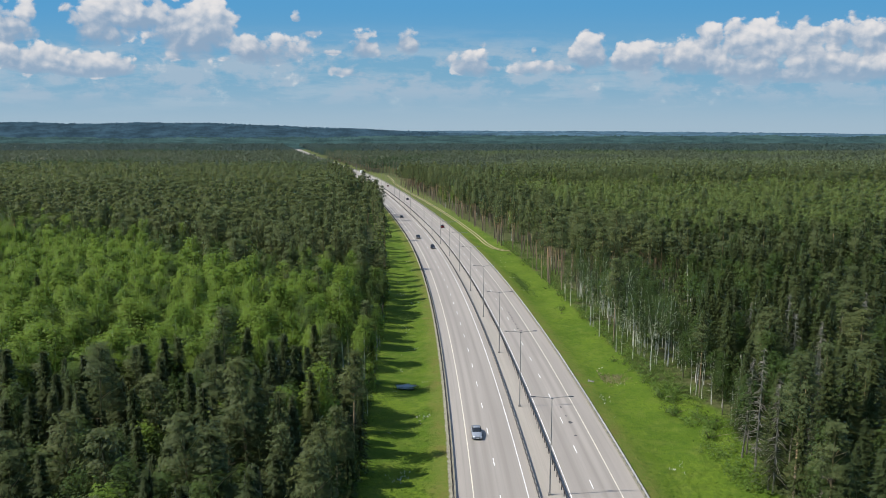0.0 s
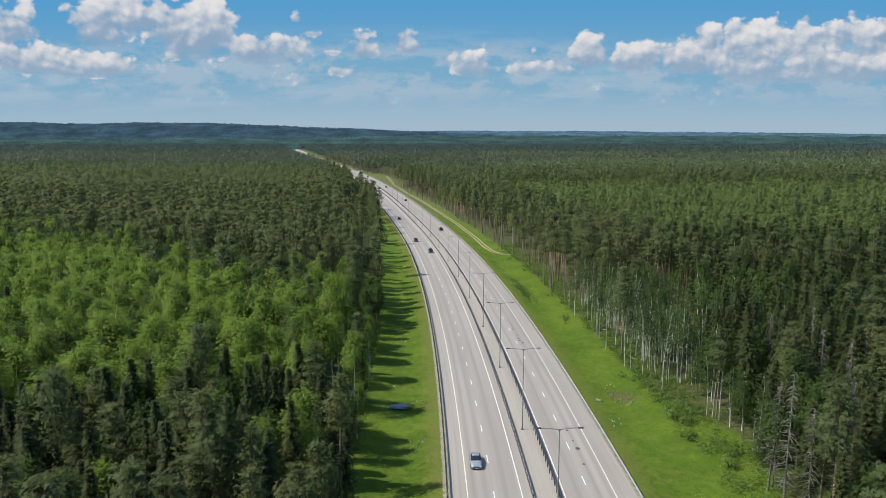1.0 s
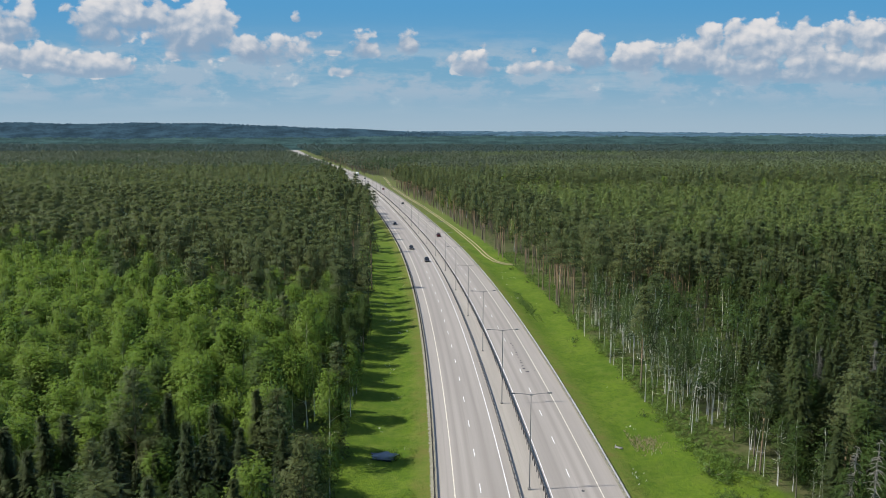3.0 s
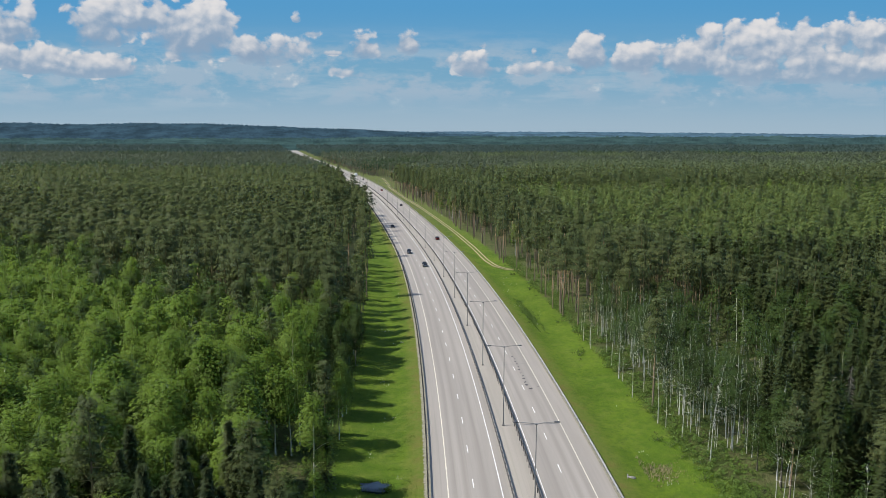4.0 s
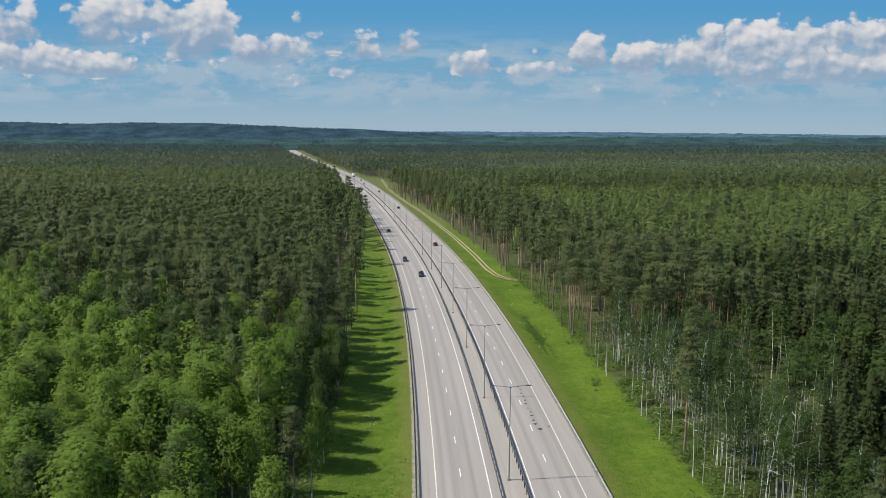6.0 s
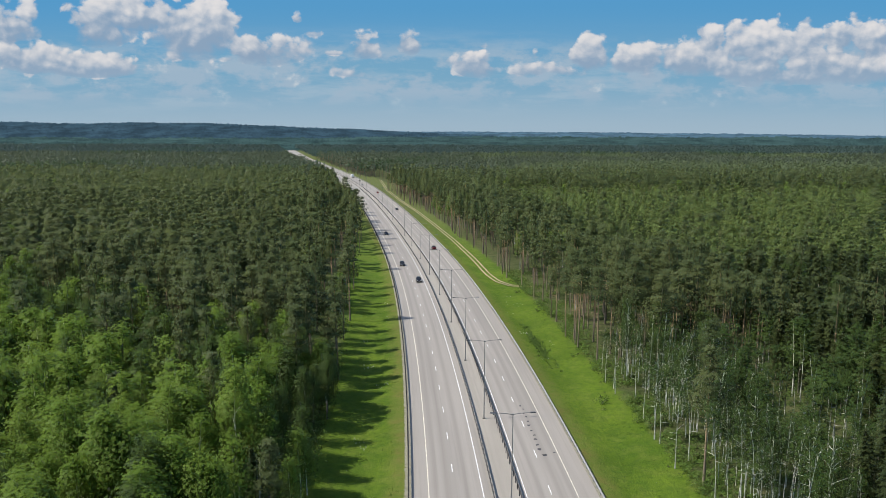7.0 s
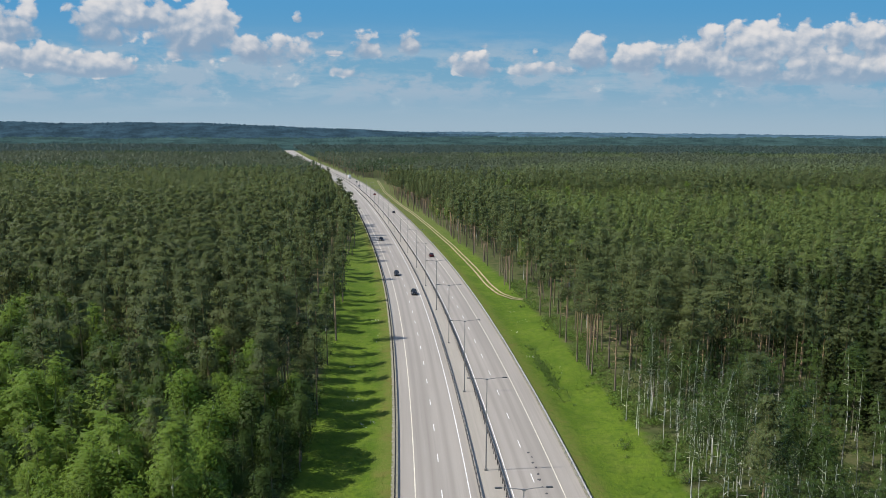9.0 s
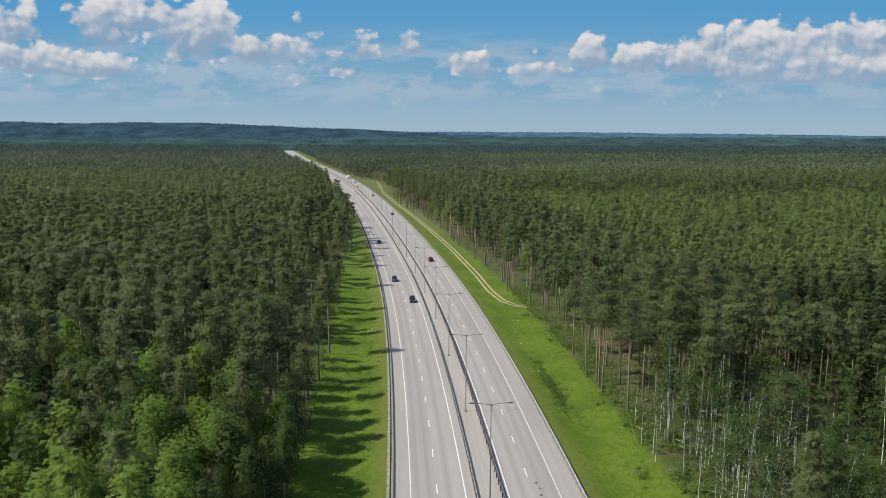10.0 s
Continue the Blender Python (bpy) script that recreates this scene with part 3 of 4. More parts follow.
SPECIES = {
    # height, leaf material, bark, label, category
    "pine": (19.5, LEAF_PINE, BARK_PINE, "tall pine with bare reddish trunk and dark green needle crown", "pine tree"),
    "tall_pine": (19.5, LEAF_PINE, BARK_PINE, "tall pine with long bare tan trunk and small olive crown", "pine tree"),
    "birch": (15.5, LEAF_BIRCH, BARK_BIRCH, "leafy birch with bright light green crown and white trunk", "birch tree"),
    "alder": (14.5, LEAF_ALDER, BARK_ALDER, "dense dark green broadleaf tree with grey trunk", "deciduous tree"),
    "spruce": (17.0, LEAF_SPRUCE, BARK_ALDER, "dark conical spruce with drooping boughs", "spruce tree"),
    "thin_birch": (13.5, LEAF_ALDER, BARK_BIRCH, "slender white-trunked birch with sparse green crown", "birch tree"),
    "dead_spruce": (17.5, LEAF_SPRUCE, BARK_DEAD, "dead grey spruce with bare drooping branches", "dead tree"),
    "young_birch": (10.5, LEAF_YOUNG, BARK_BIRCH, "young light green birch of a plantation", "birch tree"),
    "young_pine": (11.5, LEAF_YOUNG, BARK_PINE, "young light green pine of a plantation", "pine tree"),
}
LEAN = {"pine": 0.25, "tall_pine": 0.3, "birch": 0.5, "alder": 0.4, "spruce": 0.15, "thin_birch": 0.9, "dead_spruce": 0.3, "young_birch": 0.3, "young_pine": 0.2}


def stem(rng, kind, h, sides, segs):
    """The trunk, slightly bent."""
    r0 = {"pine": 0.19, "tall_pine": 0.18, "birch": 0.13, "alder": 0.14, "spruce": 0.17, "thin_birch": 0.065, "dead_spruce": 0.16}.get(kind, 0.1)
    t = np.linspace(0, 1, segs + 1)
    bend = LEAN[kind] * rng.normal(0, 1, 2)
    wig = rng.normal(0, 0.07, (segs + 1, 2)) * LEAN[kind] * 2
    pts = np.stack([bend[0] * t ** 2 + wig[:, 0] * t, bend[1] * t ** 2 + wig[:, 1] * t, t * h * 0.96 - 0.3 * (t == 0)], axis=1)
    rad = r0 * (1 - 0.82 * t) + np.where(t == 0, 0.05, 0)
    return tube(pts, rad, sides), pts


def limbs(rng, pts, cen, count, base):
    """Branches from the stem out to leaf clumps."""
    made = []
    pick = rng.choice(len(cen), min(count, len(cen)), replace=False)
    for i in pick:
        end = cen[i]
        z = max(0.25 * pts[-1][2], end[2] - np.hypot(end[0], end[1]) * 0.7)
        root = np.array([np.interp(z, pts[:, 2], pts[:, 0]), np.interp(z, pts[:, 2], pts[:, 1]), z])
        mid = (root + end) / 2 + [0, 0, 0.12] + rng.normal(0, 0.1, 3)
        made.append(tube([root, mid, end], [base, base * 0.6, base * 0.2], 3))
    return made


def tree_arrays(kind, seed, level):
    """(wood, leaves) of one tree: level 0 in full, 1 coarser, 2 a loose crown only."""
    rng = np.random.default_rng(seed)
    h = SPECIES[kind][0]
    sides, segs = ((6, 6), (4, 3), (3, 2), (3, 1))[level]
    wood, pts = stem(rng, kind, h, sides, segs)
    woods = [wood]
    if kind == "spruce":
        lay, arms, per, size = ((27, 9, 6, 0.34), (14, 7, 3, 0.8), (9, 5, 2, 0.95), (7, 5, 1, 1.25))[level]
        leaves = spruce_leaves(rng, h, lay, arms, per, size)
    elif kind == "dead_spruce":
        cnt = (150, 40, 16, 8)[level]
        z = h * (0.12 + 0.86 * np.sort(rng.uniform(0, 1, cnt)))
        for q in z:
            a, r = rng.uniform(0, 6.28), (h - q) * 0.13 * rng.uniform(0.5, 1.2) + 0.35
            root = np.array([np.interp(q, pts[:, 2], pts[:, 0]), np.interp(q, pts[:, 2], pts[:, 1]), q])
            end = root + [r * math.cos(a), r * math.sin(a), -r * rng.uniform(0.15, 0.6)]
            woods.append(tube([root, (root + end) / 2 + [0, 0, 0.1], end], [0.04, 0.03, 0.012], 3))
        leaves = spruce_leaves(rng, h, 3, 4, 2, 0.3)
    else:
        clumps, per, size = {
            "pine": ((60, 28, 0.25), (36, 11, 0.44), (18, 7, 0.74), (11, 3, 1.1)),
            "tall_pine": ((42, 24, 0.24), (28, 9, 0.43), (15, 6, 0.7), (9, 3, 1.05)),
            "birch": ((100, 21, 0.27), (54, 10, 0.46), (18, 7, 0.76), (11, 3, 1.15)),
            "alder": ((90, 21, 0.265), (46, 10, 0.47), (18, 7, 0.76), (11, 3, 1.15)),
            "thin_birch": ((22, 16, 0.22), (12, 7, 0.42), (9, 5, 0.5), (7, 3, 0.9)),
            "young_birch": ((30, 10, 0.4), (20, 8, 0.52), (14, 6, 0.68), (10, 3, 1.05)),
            "young_pine": ((30, 10, 0.4), (20, 8, 0.52), (14, 6, 0.68), (10, 3, 1.05)),
        }[kind][level]
        p, out, cen, spoke = crown_points(rng, kind, h, clumps, per)
        top = np.array([np.interp(p[:, 2], pts[:, 2], pts[:, 0]), np.interp(p[:, 2], pts[:, 2], pts[:, 1])]).T
        p[:, :2] += top
        cen[:, :2] += np.array([np.interp(cen[:, 2], pts[:, 2], pts[:, 0]), np.interp(cen[:, 2], pts[:, 2], pts[:, 1])]).T
        if spoke is not None and level:                             # needle tufts point upwards
            spoke = spoke * 0.5 + [0, 0, 1.0]
        leaves = leaf_tris(rng, p, out, size, 1.3 if "pine" in kind else 1.0, spoke, 0.12 if level == 0 else 0.2)
        if level == 0:
            woods += limbs(rng, pts, cen, 9, 0.045)
        if level < 2 and kind in ("pine", "tall_pine", "thin_birch"):   # dead branches below the crown
            count = {"thin_birch": (4, 2), "pine": (16, 5), "tall_pine": (30, 12)}[kind][level]
            for q in rng.uniform(0.22 if level == 0 else 0.4, 0.68, count) * h:
                a, r = rng.uniform(0, 6.28), rng.uniform(0.5, 1.7)
                root = np.array([np.interp(q, pts[:, 2], pts[:, 0]), np.interp(q, pts[:, 2], pts[:, 1]), q])
                woods.append(tube([root, root + [r * math.cos(a), r * math.sin(a), r * rng.uniform(-0.1, 0.3)]], [0.04, 0.015], 3))
    return join(woods), leaves


def choose(rng, side, x, y, o):
    """The kind of tree at a place of the plan; some dark kinds stand in for cloud shadow."""
    def pick(**kw):
        names, odds = list(kw), np.array(list(kw.values()), float)
        return names[int(rng.choice(len(names), p=odds / odds.sum()))]
    wob = 12 * noise.noise(Vector((x * 0.03, y * 0.03, 1.0)))
    if side < 0:
        border = 162 + 0.74 * max(0.0, -x - 2) + wob
        if y < (123 if x > -42 else 113) + wob * 0.6:
            return pick(pine=0.2, spruce=0.62, alder=0.14, birch=0.04)
        if y < border:
            if o > -37 and y < 192:
                return pick(pine=0.08, spruce=0.05, alder=0.07, birch=0.8)
            if o > -37:
                return pick(pine=0.22, spruce=0.14, alder=0.24, birch=0.4)
            return pick(birch=0.83, alder=0.16, spruce=0.01)
        if y < border + 34:
            return pick(alder=0.62, birch=0.24, pine=0.14)
        return pick(pine=0.93, birch=0.04, spruce=0.03)
    if y < 118 + wob * 0.4:
        return pick(spruce=0.5, pine=0.18, dead_spruce=0.14, alder=0.18)
    if y < 232 + wob * 0.6:
        # mostly dark spruce, in place of a cloud's shadow on this stand
        if y < 166 and o > 38 + 0.12 * (y - 118):
            return pick(pine=0.08, alder=0.17, spruce=0.7, dead_spruce=0.05)
        if y > 222 and o > 42 + wob * 0.5:
            return pick(tall_pine=0.55, pine=0.15, thin_birch=0.1, alder=0.15, dead_spruce=0.05)
        if y < 150 and o < 64:
            return pick(thin_birch=0.4, spruce=0.2, alder=0.3, pine=0.1)
        if o < 64:
            return pick(thin_birch=0.90, alder=0.05, pine=0.04, dead_spruce=0.01)
        # dark kinds imitate the shade of a cloud further out
        return pick(alder=0.3, spruce=0.67, thin_birch=0.03)
    if y < 306 + wob * 2:
        # another dark stand put where cloud shade lies
        if o > 75:
            return pick(pine=0.05, spruce=0.7, alder=0.25)
        return pick(tall_pine=0.7, pine=0.22, alder=0.03, thin_birch=0.05)
    if y < 640 + wob * 6 and o > 62 + wob + 0.05 * (y - 306):
        return pick(young_birch=0.55, young_pine=0.4, pine=0.03, spruce=0.02)
    if o < 70:
        return pick(tall_pine=0.6, pine=0.36, birch=0.04)
    return pick(pine=0.66, young_birch=0.18, young_pine=0.08, spruce=0.03, birch=0.05)


def scatter(rng, y0, y1, cell, out_to):
    """Places of trees on both sides of the road, in a loose grid; out_to(y): how far out."""
    spots = []
    y = y0
    while y < y1:
        for side in (-1, 1):
            edge = 28.6 + (float(np.interp(y, [60, 90, 110, 128, 142, 150], [0.0, 3.0, 6.0, 9.0, 3.0, 0.0])) if side > 0 else 0.0) + (11.0 if side > 0 and 742 < y < 940 else 0.0)
            if side > 0 and 560 < y <= 742:
                edge -= float(np.interp(y, [560, 590], [0.0, 4.2]))
            if side < 0:
                edge -= float(np.interp(y, [360, 410, 500, 580], [0.0, 5.0, 4.5, 0.0]))
            far = out_to(y) - side * float(line_x(y)) + (12 if side < 0 else 3)
            count = max(0, int((far - edge) / cell))
            for i in range(count):
                o = edge + 0.6 + (i + rng.uniform(0.05, 0.95) - (0.5 if i == 0 else 0)) * cell
                yy = y + rng.uniform(0, cell)
                x = float(line_x(yy)) + side * o
                if noise.noise(Vector((x * 0.11, yy * 0.11, 4.0))) > 0.42:
                    continue
                if side < 0 and o < 42 and 126 < yy and not 193 < yy < 222 and (rng.random() < 0.25 or noise.noise(Vector((2.0, yy * 0.16, 4.0))) > 0.12):
                    continue                                  # open, uneven edge of the wood
                if side > 0 and ((o < 46 and 220 < yy < 420 and rng.random() < 0.3) or (o < 60 and 136 < yy < 212 and rng.random() < 0.14)):
                    continue                                  # sunlit, open pine edge
                spots.append((side, x, yy, side * o))
        y += cell
    return spots


tree_protos = {}


def tree_thing(kind, variant):
    """A tree as a thing with trunk and crown."""
    wood, leaves = tree_arrays(kind, 100 * variant + len(kind), 0)
    h, leaf_mat, bark_mat, label, cat = SPECIES[kind]
    ob = tagged(new(kind + "_tree"), label, cat, "trees of the roadside forest")
    link("trunk", mesh_np("trunk", *wood, [bark_mat], smooth=True), ob)
    link("crown", mesh_np("crown", leaves[0], leaves[1], [leaf_mat], normals=leaves[2]), ob)
    return ob


def place(kind, rng, x, y, z, low=1.0):
    k = low * rng.uniform(0.82, 1.14) * (1.06 if rng.random() < 0.1 else 1.0)
    m = Matrix.LocRotScale((x, y, z), Euler((rng.normal(0, 0.02), rng.normal(0, 0.02), rng.uniform(0, 6.28))), (k * rng.uniform(0.92, 1.1), k * rng.uniform(0.92, 1.1), k))
    variant = int(rng.integers(0, 5))
    key = (kind, variant)
    if key in tree_protos:
        copy_thing(tree_protos[key], m)
    else:
        tree_protos[key] = tree_thing(kind, variant)
        tree_protos[key].matrix_basis = m


def plant_near():
    """Trees of the first stretch, each a thing of its own."""
    rng = np.random.default_rng(11)
    made = {}
    leftover = []
    for kind, o, y, k in (("birch", -74.0, 116.0, 1.0), ("thin_birch", 37.5, 158.0, 1.0), ("thin_birch", 38.6, 156.0, 1.05), ("alder", 41.5, 160.0, 0.85), ("thin_birch", 37.0, 161.5, 0.95),
                          ("dead_spruce", 41.0, 104.0, 1.0), ("dead_spruce", 43.4, 107.0, 0.95), ("dead_spruce", 45.0, 102.0, 1.05), ("dead_spruce", 38.5, 97.5, 1.0)):
        spot = on_road(o, y)
        place(kind, rng, spot.x, spot.y, float(land(o)), k)
    for side, x, y, o in scatter(rng, 46, 232, 3.75, lambda y: 4 + 0.61 * y):
        kind = choose(rng, side, x, y, o)
        inside = y < 172 or abs(o) < 44
        if inside and made.get(kind, 0) < 330 and not kind.startswith("young"):
            made[kind] = made.get(kind, 0) + 1
            place(kind, rng, x, y, float(land(o)), 0.8 if -33.5 < o < 0 else 1.0)
            if kind == "thin_birch" and made[kind] < 290 and o > 32:          # slender stems stand close
                for more in range(2):
                    side_o = o + rng.uniform(-1.9, 1.9)
                    at_y = y + rng.uniform(-1.9, 1.9)
                    made[kind] += 1
                    place(kind, rng, float(line_x(at_y)) + side_o, at_y, float(land(side_o)), rng.uniform(0.7, 1.0))
        else:
            leftover.append((kind, side, x, y, o))
    for side, x, y, o in scatter(rng, 232, 272, 4.0, lambda y: 4 + 0.61 * y):
        if in_pine_edge(side, y, o):
            place(choose(rng, side, x, y, o), rng, x, y, float(land(o)))
    return leftover


def in_pine_edge(side, y, o):
    """The nearest stretch of the open pine wood on the sunny side."""
    return side > 0 and y < 272 and o < 58


def plant_stuff(name, label, spots, level, seed):
    """Woods of uncounted trees as one object for each kind of tree."""
    rng = np.random.default_rng(seed)
    lots = {}
    for kind, side, x, y, o in spots:
        lots.setdefault(kind, []).append((x, y, float(land(o))))
    for kind, places in lots.items():
        h, leaf_mat, bark_mat, _, _ = SPECIES[kind]
        shapes = [tree_arrays(kind, 900 + 31 * level + i, level) for i in range(8)]
        vs, fs, ns, slots, tints, at = [], [], [], [], [], 0
        for x, y, z in places:
            (wv, wf), (lv, lf, ln) = shapes[int(rng.integers(0, 8))]
            if level > 1 and abs(x - float(line_x(y))) > 52:      # no trunks deep in the wood
                wv, wf = wv[:0], wf[:0]
            a, k = rng.uniform(0, 6.28), rng.uniform(0.72, 1.16) * (1.1 if x < -8 and 400 < y < 560 and abs(x - float(line_x(y))) < 60 else 1.0)
            c, s = math.cos(a), math.sin(a)
            v = np.concatenate([wv, lv])
            v = np.stack([(v[:, 0] * c - v[:, 1] * s) * k + x, (v[:, 0] * s + v[:, 1] * c) * k + y, v[:, 2] * k + z], axis=1)
            vs.append(v)
            wn = wv - np.array([0, 0, 1.0]) * wv[:, 2:3]
            nn = np.concatenate([wn / (np.linalg.norm(wn, axis=1)[:, None] + 1e-6) if len(wv) else wv, ln])
            ns.append(np.stack([nn[:, 0] * c - nn[:, 1] * s, nn[:, 0] * s + nn[:, 1] * c, nn[:, 2]], axis=1))
            fs += [wf + at, lf + at + len(wv)]
            slots.append(np.repeat([0, 1], [len(wf), len(lf)]))
            tints.append(np.full(len(v), rng.random()))
            at += len(v)
        me = mesh_np(name, np.concatenate(vs), np.concatenate(fs), [bark_mat, leaf_mat], np.concatenate(slots), False, {"tint": np.concatenate(tints)}, np.concatenate(ns))
        tagged(link(name, me), label + " of " + SPECIES[kind][4] + "s", "forest", kind="stuff")


def loose_crowns(rng, xy, ground, h, r, low, each, arc=math.pi):
    """Far trees as cones of a few ragged leaf sprays: corners and normals, each times three for a tree."""
    n = len(xy)
    t = (np.arange(each)[None] + rng.uniform(0.1, 0.9, (n, each))) / each
    ang = rng.uniform(0, 6.28, n)[:, None] + np.arange(each)[None] * 2.4 + rng.normal(0, 0.3, (n, each))
    ang = (ang % (2 * math.pi) / math.pi - 1) * arc - math.pi / 2
    rad = r[:, None] * np.clip(1.04 - t, 0.04, 1) ** 0.8 * rng.uniform(0.5, 1.0, (n, each))
    cen = np.stack([xy[:, :1] + rad * np.cos(ang), xy[:, 1:2] + rad * np.sin(ang), ground[:, None] + h[:, None] * (low[:, None] + (0.98 - low[:, None]) * t)], axis=2).reshape(-1, 3)
    out = np.stack([np.cos(ang) * 0.75, np.sin(ang) * 0.75, 0.15 + 1.0 * t], axis=2).reshape(-1, 3)
    size = np.repeat(r * 0.64, each)[:, None] * (1.15 - 0.45 * t.reshape(-1, 1))
    v, _, nor = leaf_tris(rng, cen, out, size, 1.25, np.tile([0.0, 0.0, 1.0], (len(cen), 1)), 0.15)
    return v, nor


def plant_ridge(dist, span, height, mat, label, cell, tall, seed):
    """Treetops over the face of a far ridge."""
    rng = np.random.default_rng(seed)
    x, back = np.meshgrid(np.arange(span[0], span[1], cell), np.arange(-255, 5, cell))
    x = (x + rng.uniform(-0.5, 0.5, x.shape) * cell).ravel()
    back = (back + rng.uniform(-0.5, 0.5, back.shape) * cell).ravel()
    crest = np.array([height(q / dist) for q in x])
    base = crest * np.interp(back, [-260, -160, -70, 0], [-0.02, 0.35, 0.75, 1.0]) - 0.8 * tall
    n = len(x)
    h = tall * rng.uniform(0.75, 1.15, n)
    v, nor = loose_crowns(rng, np.stack([x, dist + back], axis=1), base, h, cell * rng.uniform(0.3, 0.5, n), np.full(n, 0.5), 6, 1.2)
    nor = unit(nor * 0.3 + [0, -0.35, 0.75])
    me = mesh_np("ridge_trees", v, np.arange(len(v)).reshape(-1, 3), [mat], normals=nor)
    tagged(link("ridge_trees", me), label, "forest", kind="stuff")


def plant_far():
    """Far woods as loose spiky crowns, thinning in detail with distance."""
    rng = np.random.default_rng(23)
    pts = []
    y = 700.0
    while y < 2500:
        cell = 4.9 + (y - 700) / 190
        wide = 0.625 * y + 20
        xs = np.arange(-wide, wide, cell)
        xs = xs + rng.uniform(-0.45, 0.45, len(xs)) * cell
        yy = y + rng.uniform(-0.45, 0.45, len(xs)) * cell
        o = xs - line_x(yy)
        keep = np.abs(o) > np.where(o < 0, np.where(yy > 1250, 36.0, np.where(yy > 950, 27.0, 26.0)), np.where(yy > 940, 18.0, np.where(yy > 742, 40.0, 24.5))) + 2.5 * rng.random(len(xs))
        keep &= rng.random(len(xs)) < (y - 680) / 160
        pts.append(np.stack([xs[keep], yy[keep], np.full(keep.sum(), cell)], axis=1))
        y += cell
    p = np.concatenate(pts)
    n, each = len(p), 9
    side = np.abs(p[:, 0] - line_x(p[:, 1]))
    h = np.array([17.5 + 2.5 * noise.noise(Vector((a * 0.01, b * 0.01, 0))) for a, b, _ in p]) * rng.uniform(0.82, 1.14, n)
    r = rng.uniform(1.7, 2.6, n) + (p[:, 2] - 4.9) * 0.3
    low = np.where(side < 40, 0.42, 0.6)
    v, nor = loose_crowns(rng, p[:, :2], np.zeros(n), h, r, low, each)
    kind = np.array([noise.noise(Vector((q[0] * 0.006, q[1] * 0.003, 7.0))) for q in p]) + rng.normal(0, 0.12, n)
    young = (p[:, 1] < 1400) & (p[:, 0] > 60) & (kind > -0.06)
    slot = np.where(young, 1, np.where(kind > 0.3, 2, 0))
    for name, label, part_of in (("distant_forest", "distant pine forest with patches of lighter trees", p[:, 1] < 1500), ("remote_forest", "remote pine forest tinted with bluish haze towards the hills", p[:, 1] >= 1500)):
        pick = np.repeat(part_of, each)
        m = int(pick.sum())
        greens = [FAR_PINE, FAR_YOUNG, FAR_ALDER] if name == "distant_forest" else [HAZED_PINE, HAZED_PINE, HAZED_ALDER]
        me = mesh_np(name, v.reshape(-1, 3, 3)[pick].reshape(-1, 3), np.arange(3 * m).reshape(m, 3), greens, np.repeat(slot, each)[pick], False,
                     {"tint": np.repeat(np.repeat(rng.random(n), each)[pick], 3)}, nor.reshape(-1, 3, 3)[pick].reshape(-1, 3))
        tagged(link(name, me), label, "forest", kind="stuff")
    stems = [tube([(x, y, -0.3), (x, y, hh * 0.5), (x, y, hh * 0.9)], [0.24, 0.2, 0.1], 3) for (x, y, _), hh, sd in zip(p, h, side) if sd < 44 and y < 1500]
    tagged(link("distant_trunks", mesh_np("distant_trunks", *join(stems), [BARK_PINE])), "bare grey-brown trunks along the far forest edge", "forest", kind="stuff")


left_over = plant_near()
rng = np.random.default_rng(5)
mid_spots = [(choose(rng, *s), *s) for s in scatter(rng, 232, 292, 4.4, lambda y: 4 + 0.615 * y) if not in_pine_edge(s[0], s[2], s[3])]
edge_spots = [(choose(rng, *s), *s) for s in scatter(rng, 292, 800, 4.5, lambda y: 4 + 0.62 * y) if abs(s[3]) < 46]
beside = [(choose(rng, *s), *s) for s in scatter(rng, -60, 100, 5.0, lambda y: 58.0) if s[2] < 46 or abs(s[3]) > 12 + 0.61 * s[2] + s[0] * -15]
plant_stuff("woodland", "dense stand", left_over + mid_spots, 1, 41)
plant_stuff("woodland", "outer stand", beside, 2, 45)
plant_stuff("forest_edge", "forest edge", edge_spots, 1, 42)
deep = [(choose(rng, *s), *s) for s in scatter(rng, 292, 480, 4.8, lambda y: 4 + 0.62 * y) if abs(s[3]) > 46]
plant_stuff("woodland", "deep forest", deep, 2, 44)
far_spots = [(choose(rng, *s), *s) for s in scatter(rng, 480, 860, 5.2, lambda y: 4 + 0.62 * y)
             if (abs(s[3]) > 46 or s[2] > 800) and rng.random() > (s[2] - 700) / 160]
plant_stuff("woodland", "wide forest", far_spots, 3, 43)
plant_far()
plant_ridge(2600, (-2000, 2000), BELT_RISE, HILL_NEAR, "treetops of the distant dark green forest belt tinted with blue haze", 13.0, 17.0, 61)
plant_ridge(3400, (-2600, 1400), HILL_RISE, HILL_MID, "treetops of the wooded hills tinted with slate-blue haze", 18.0, 17.0, 62)


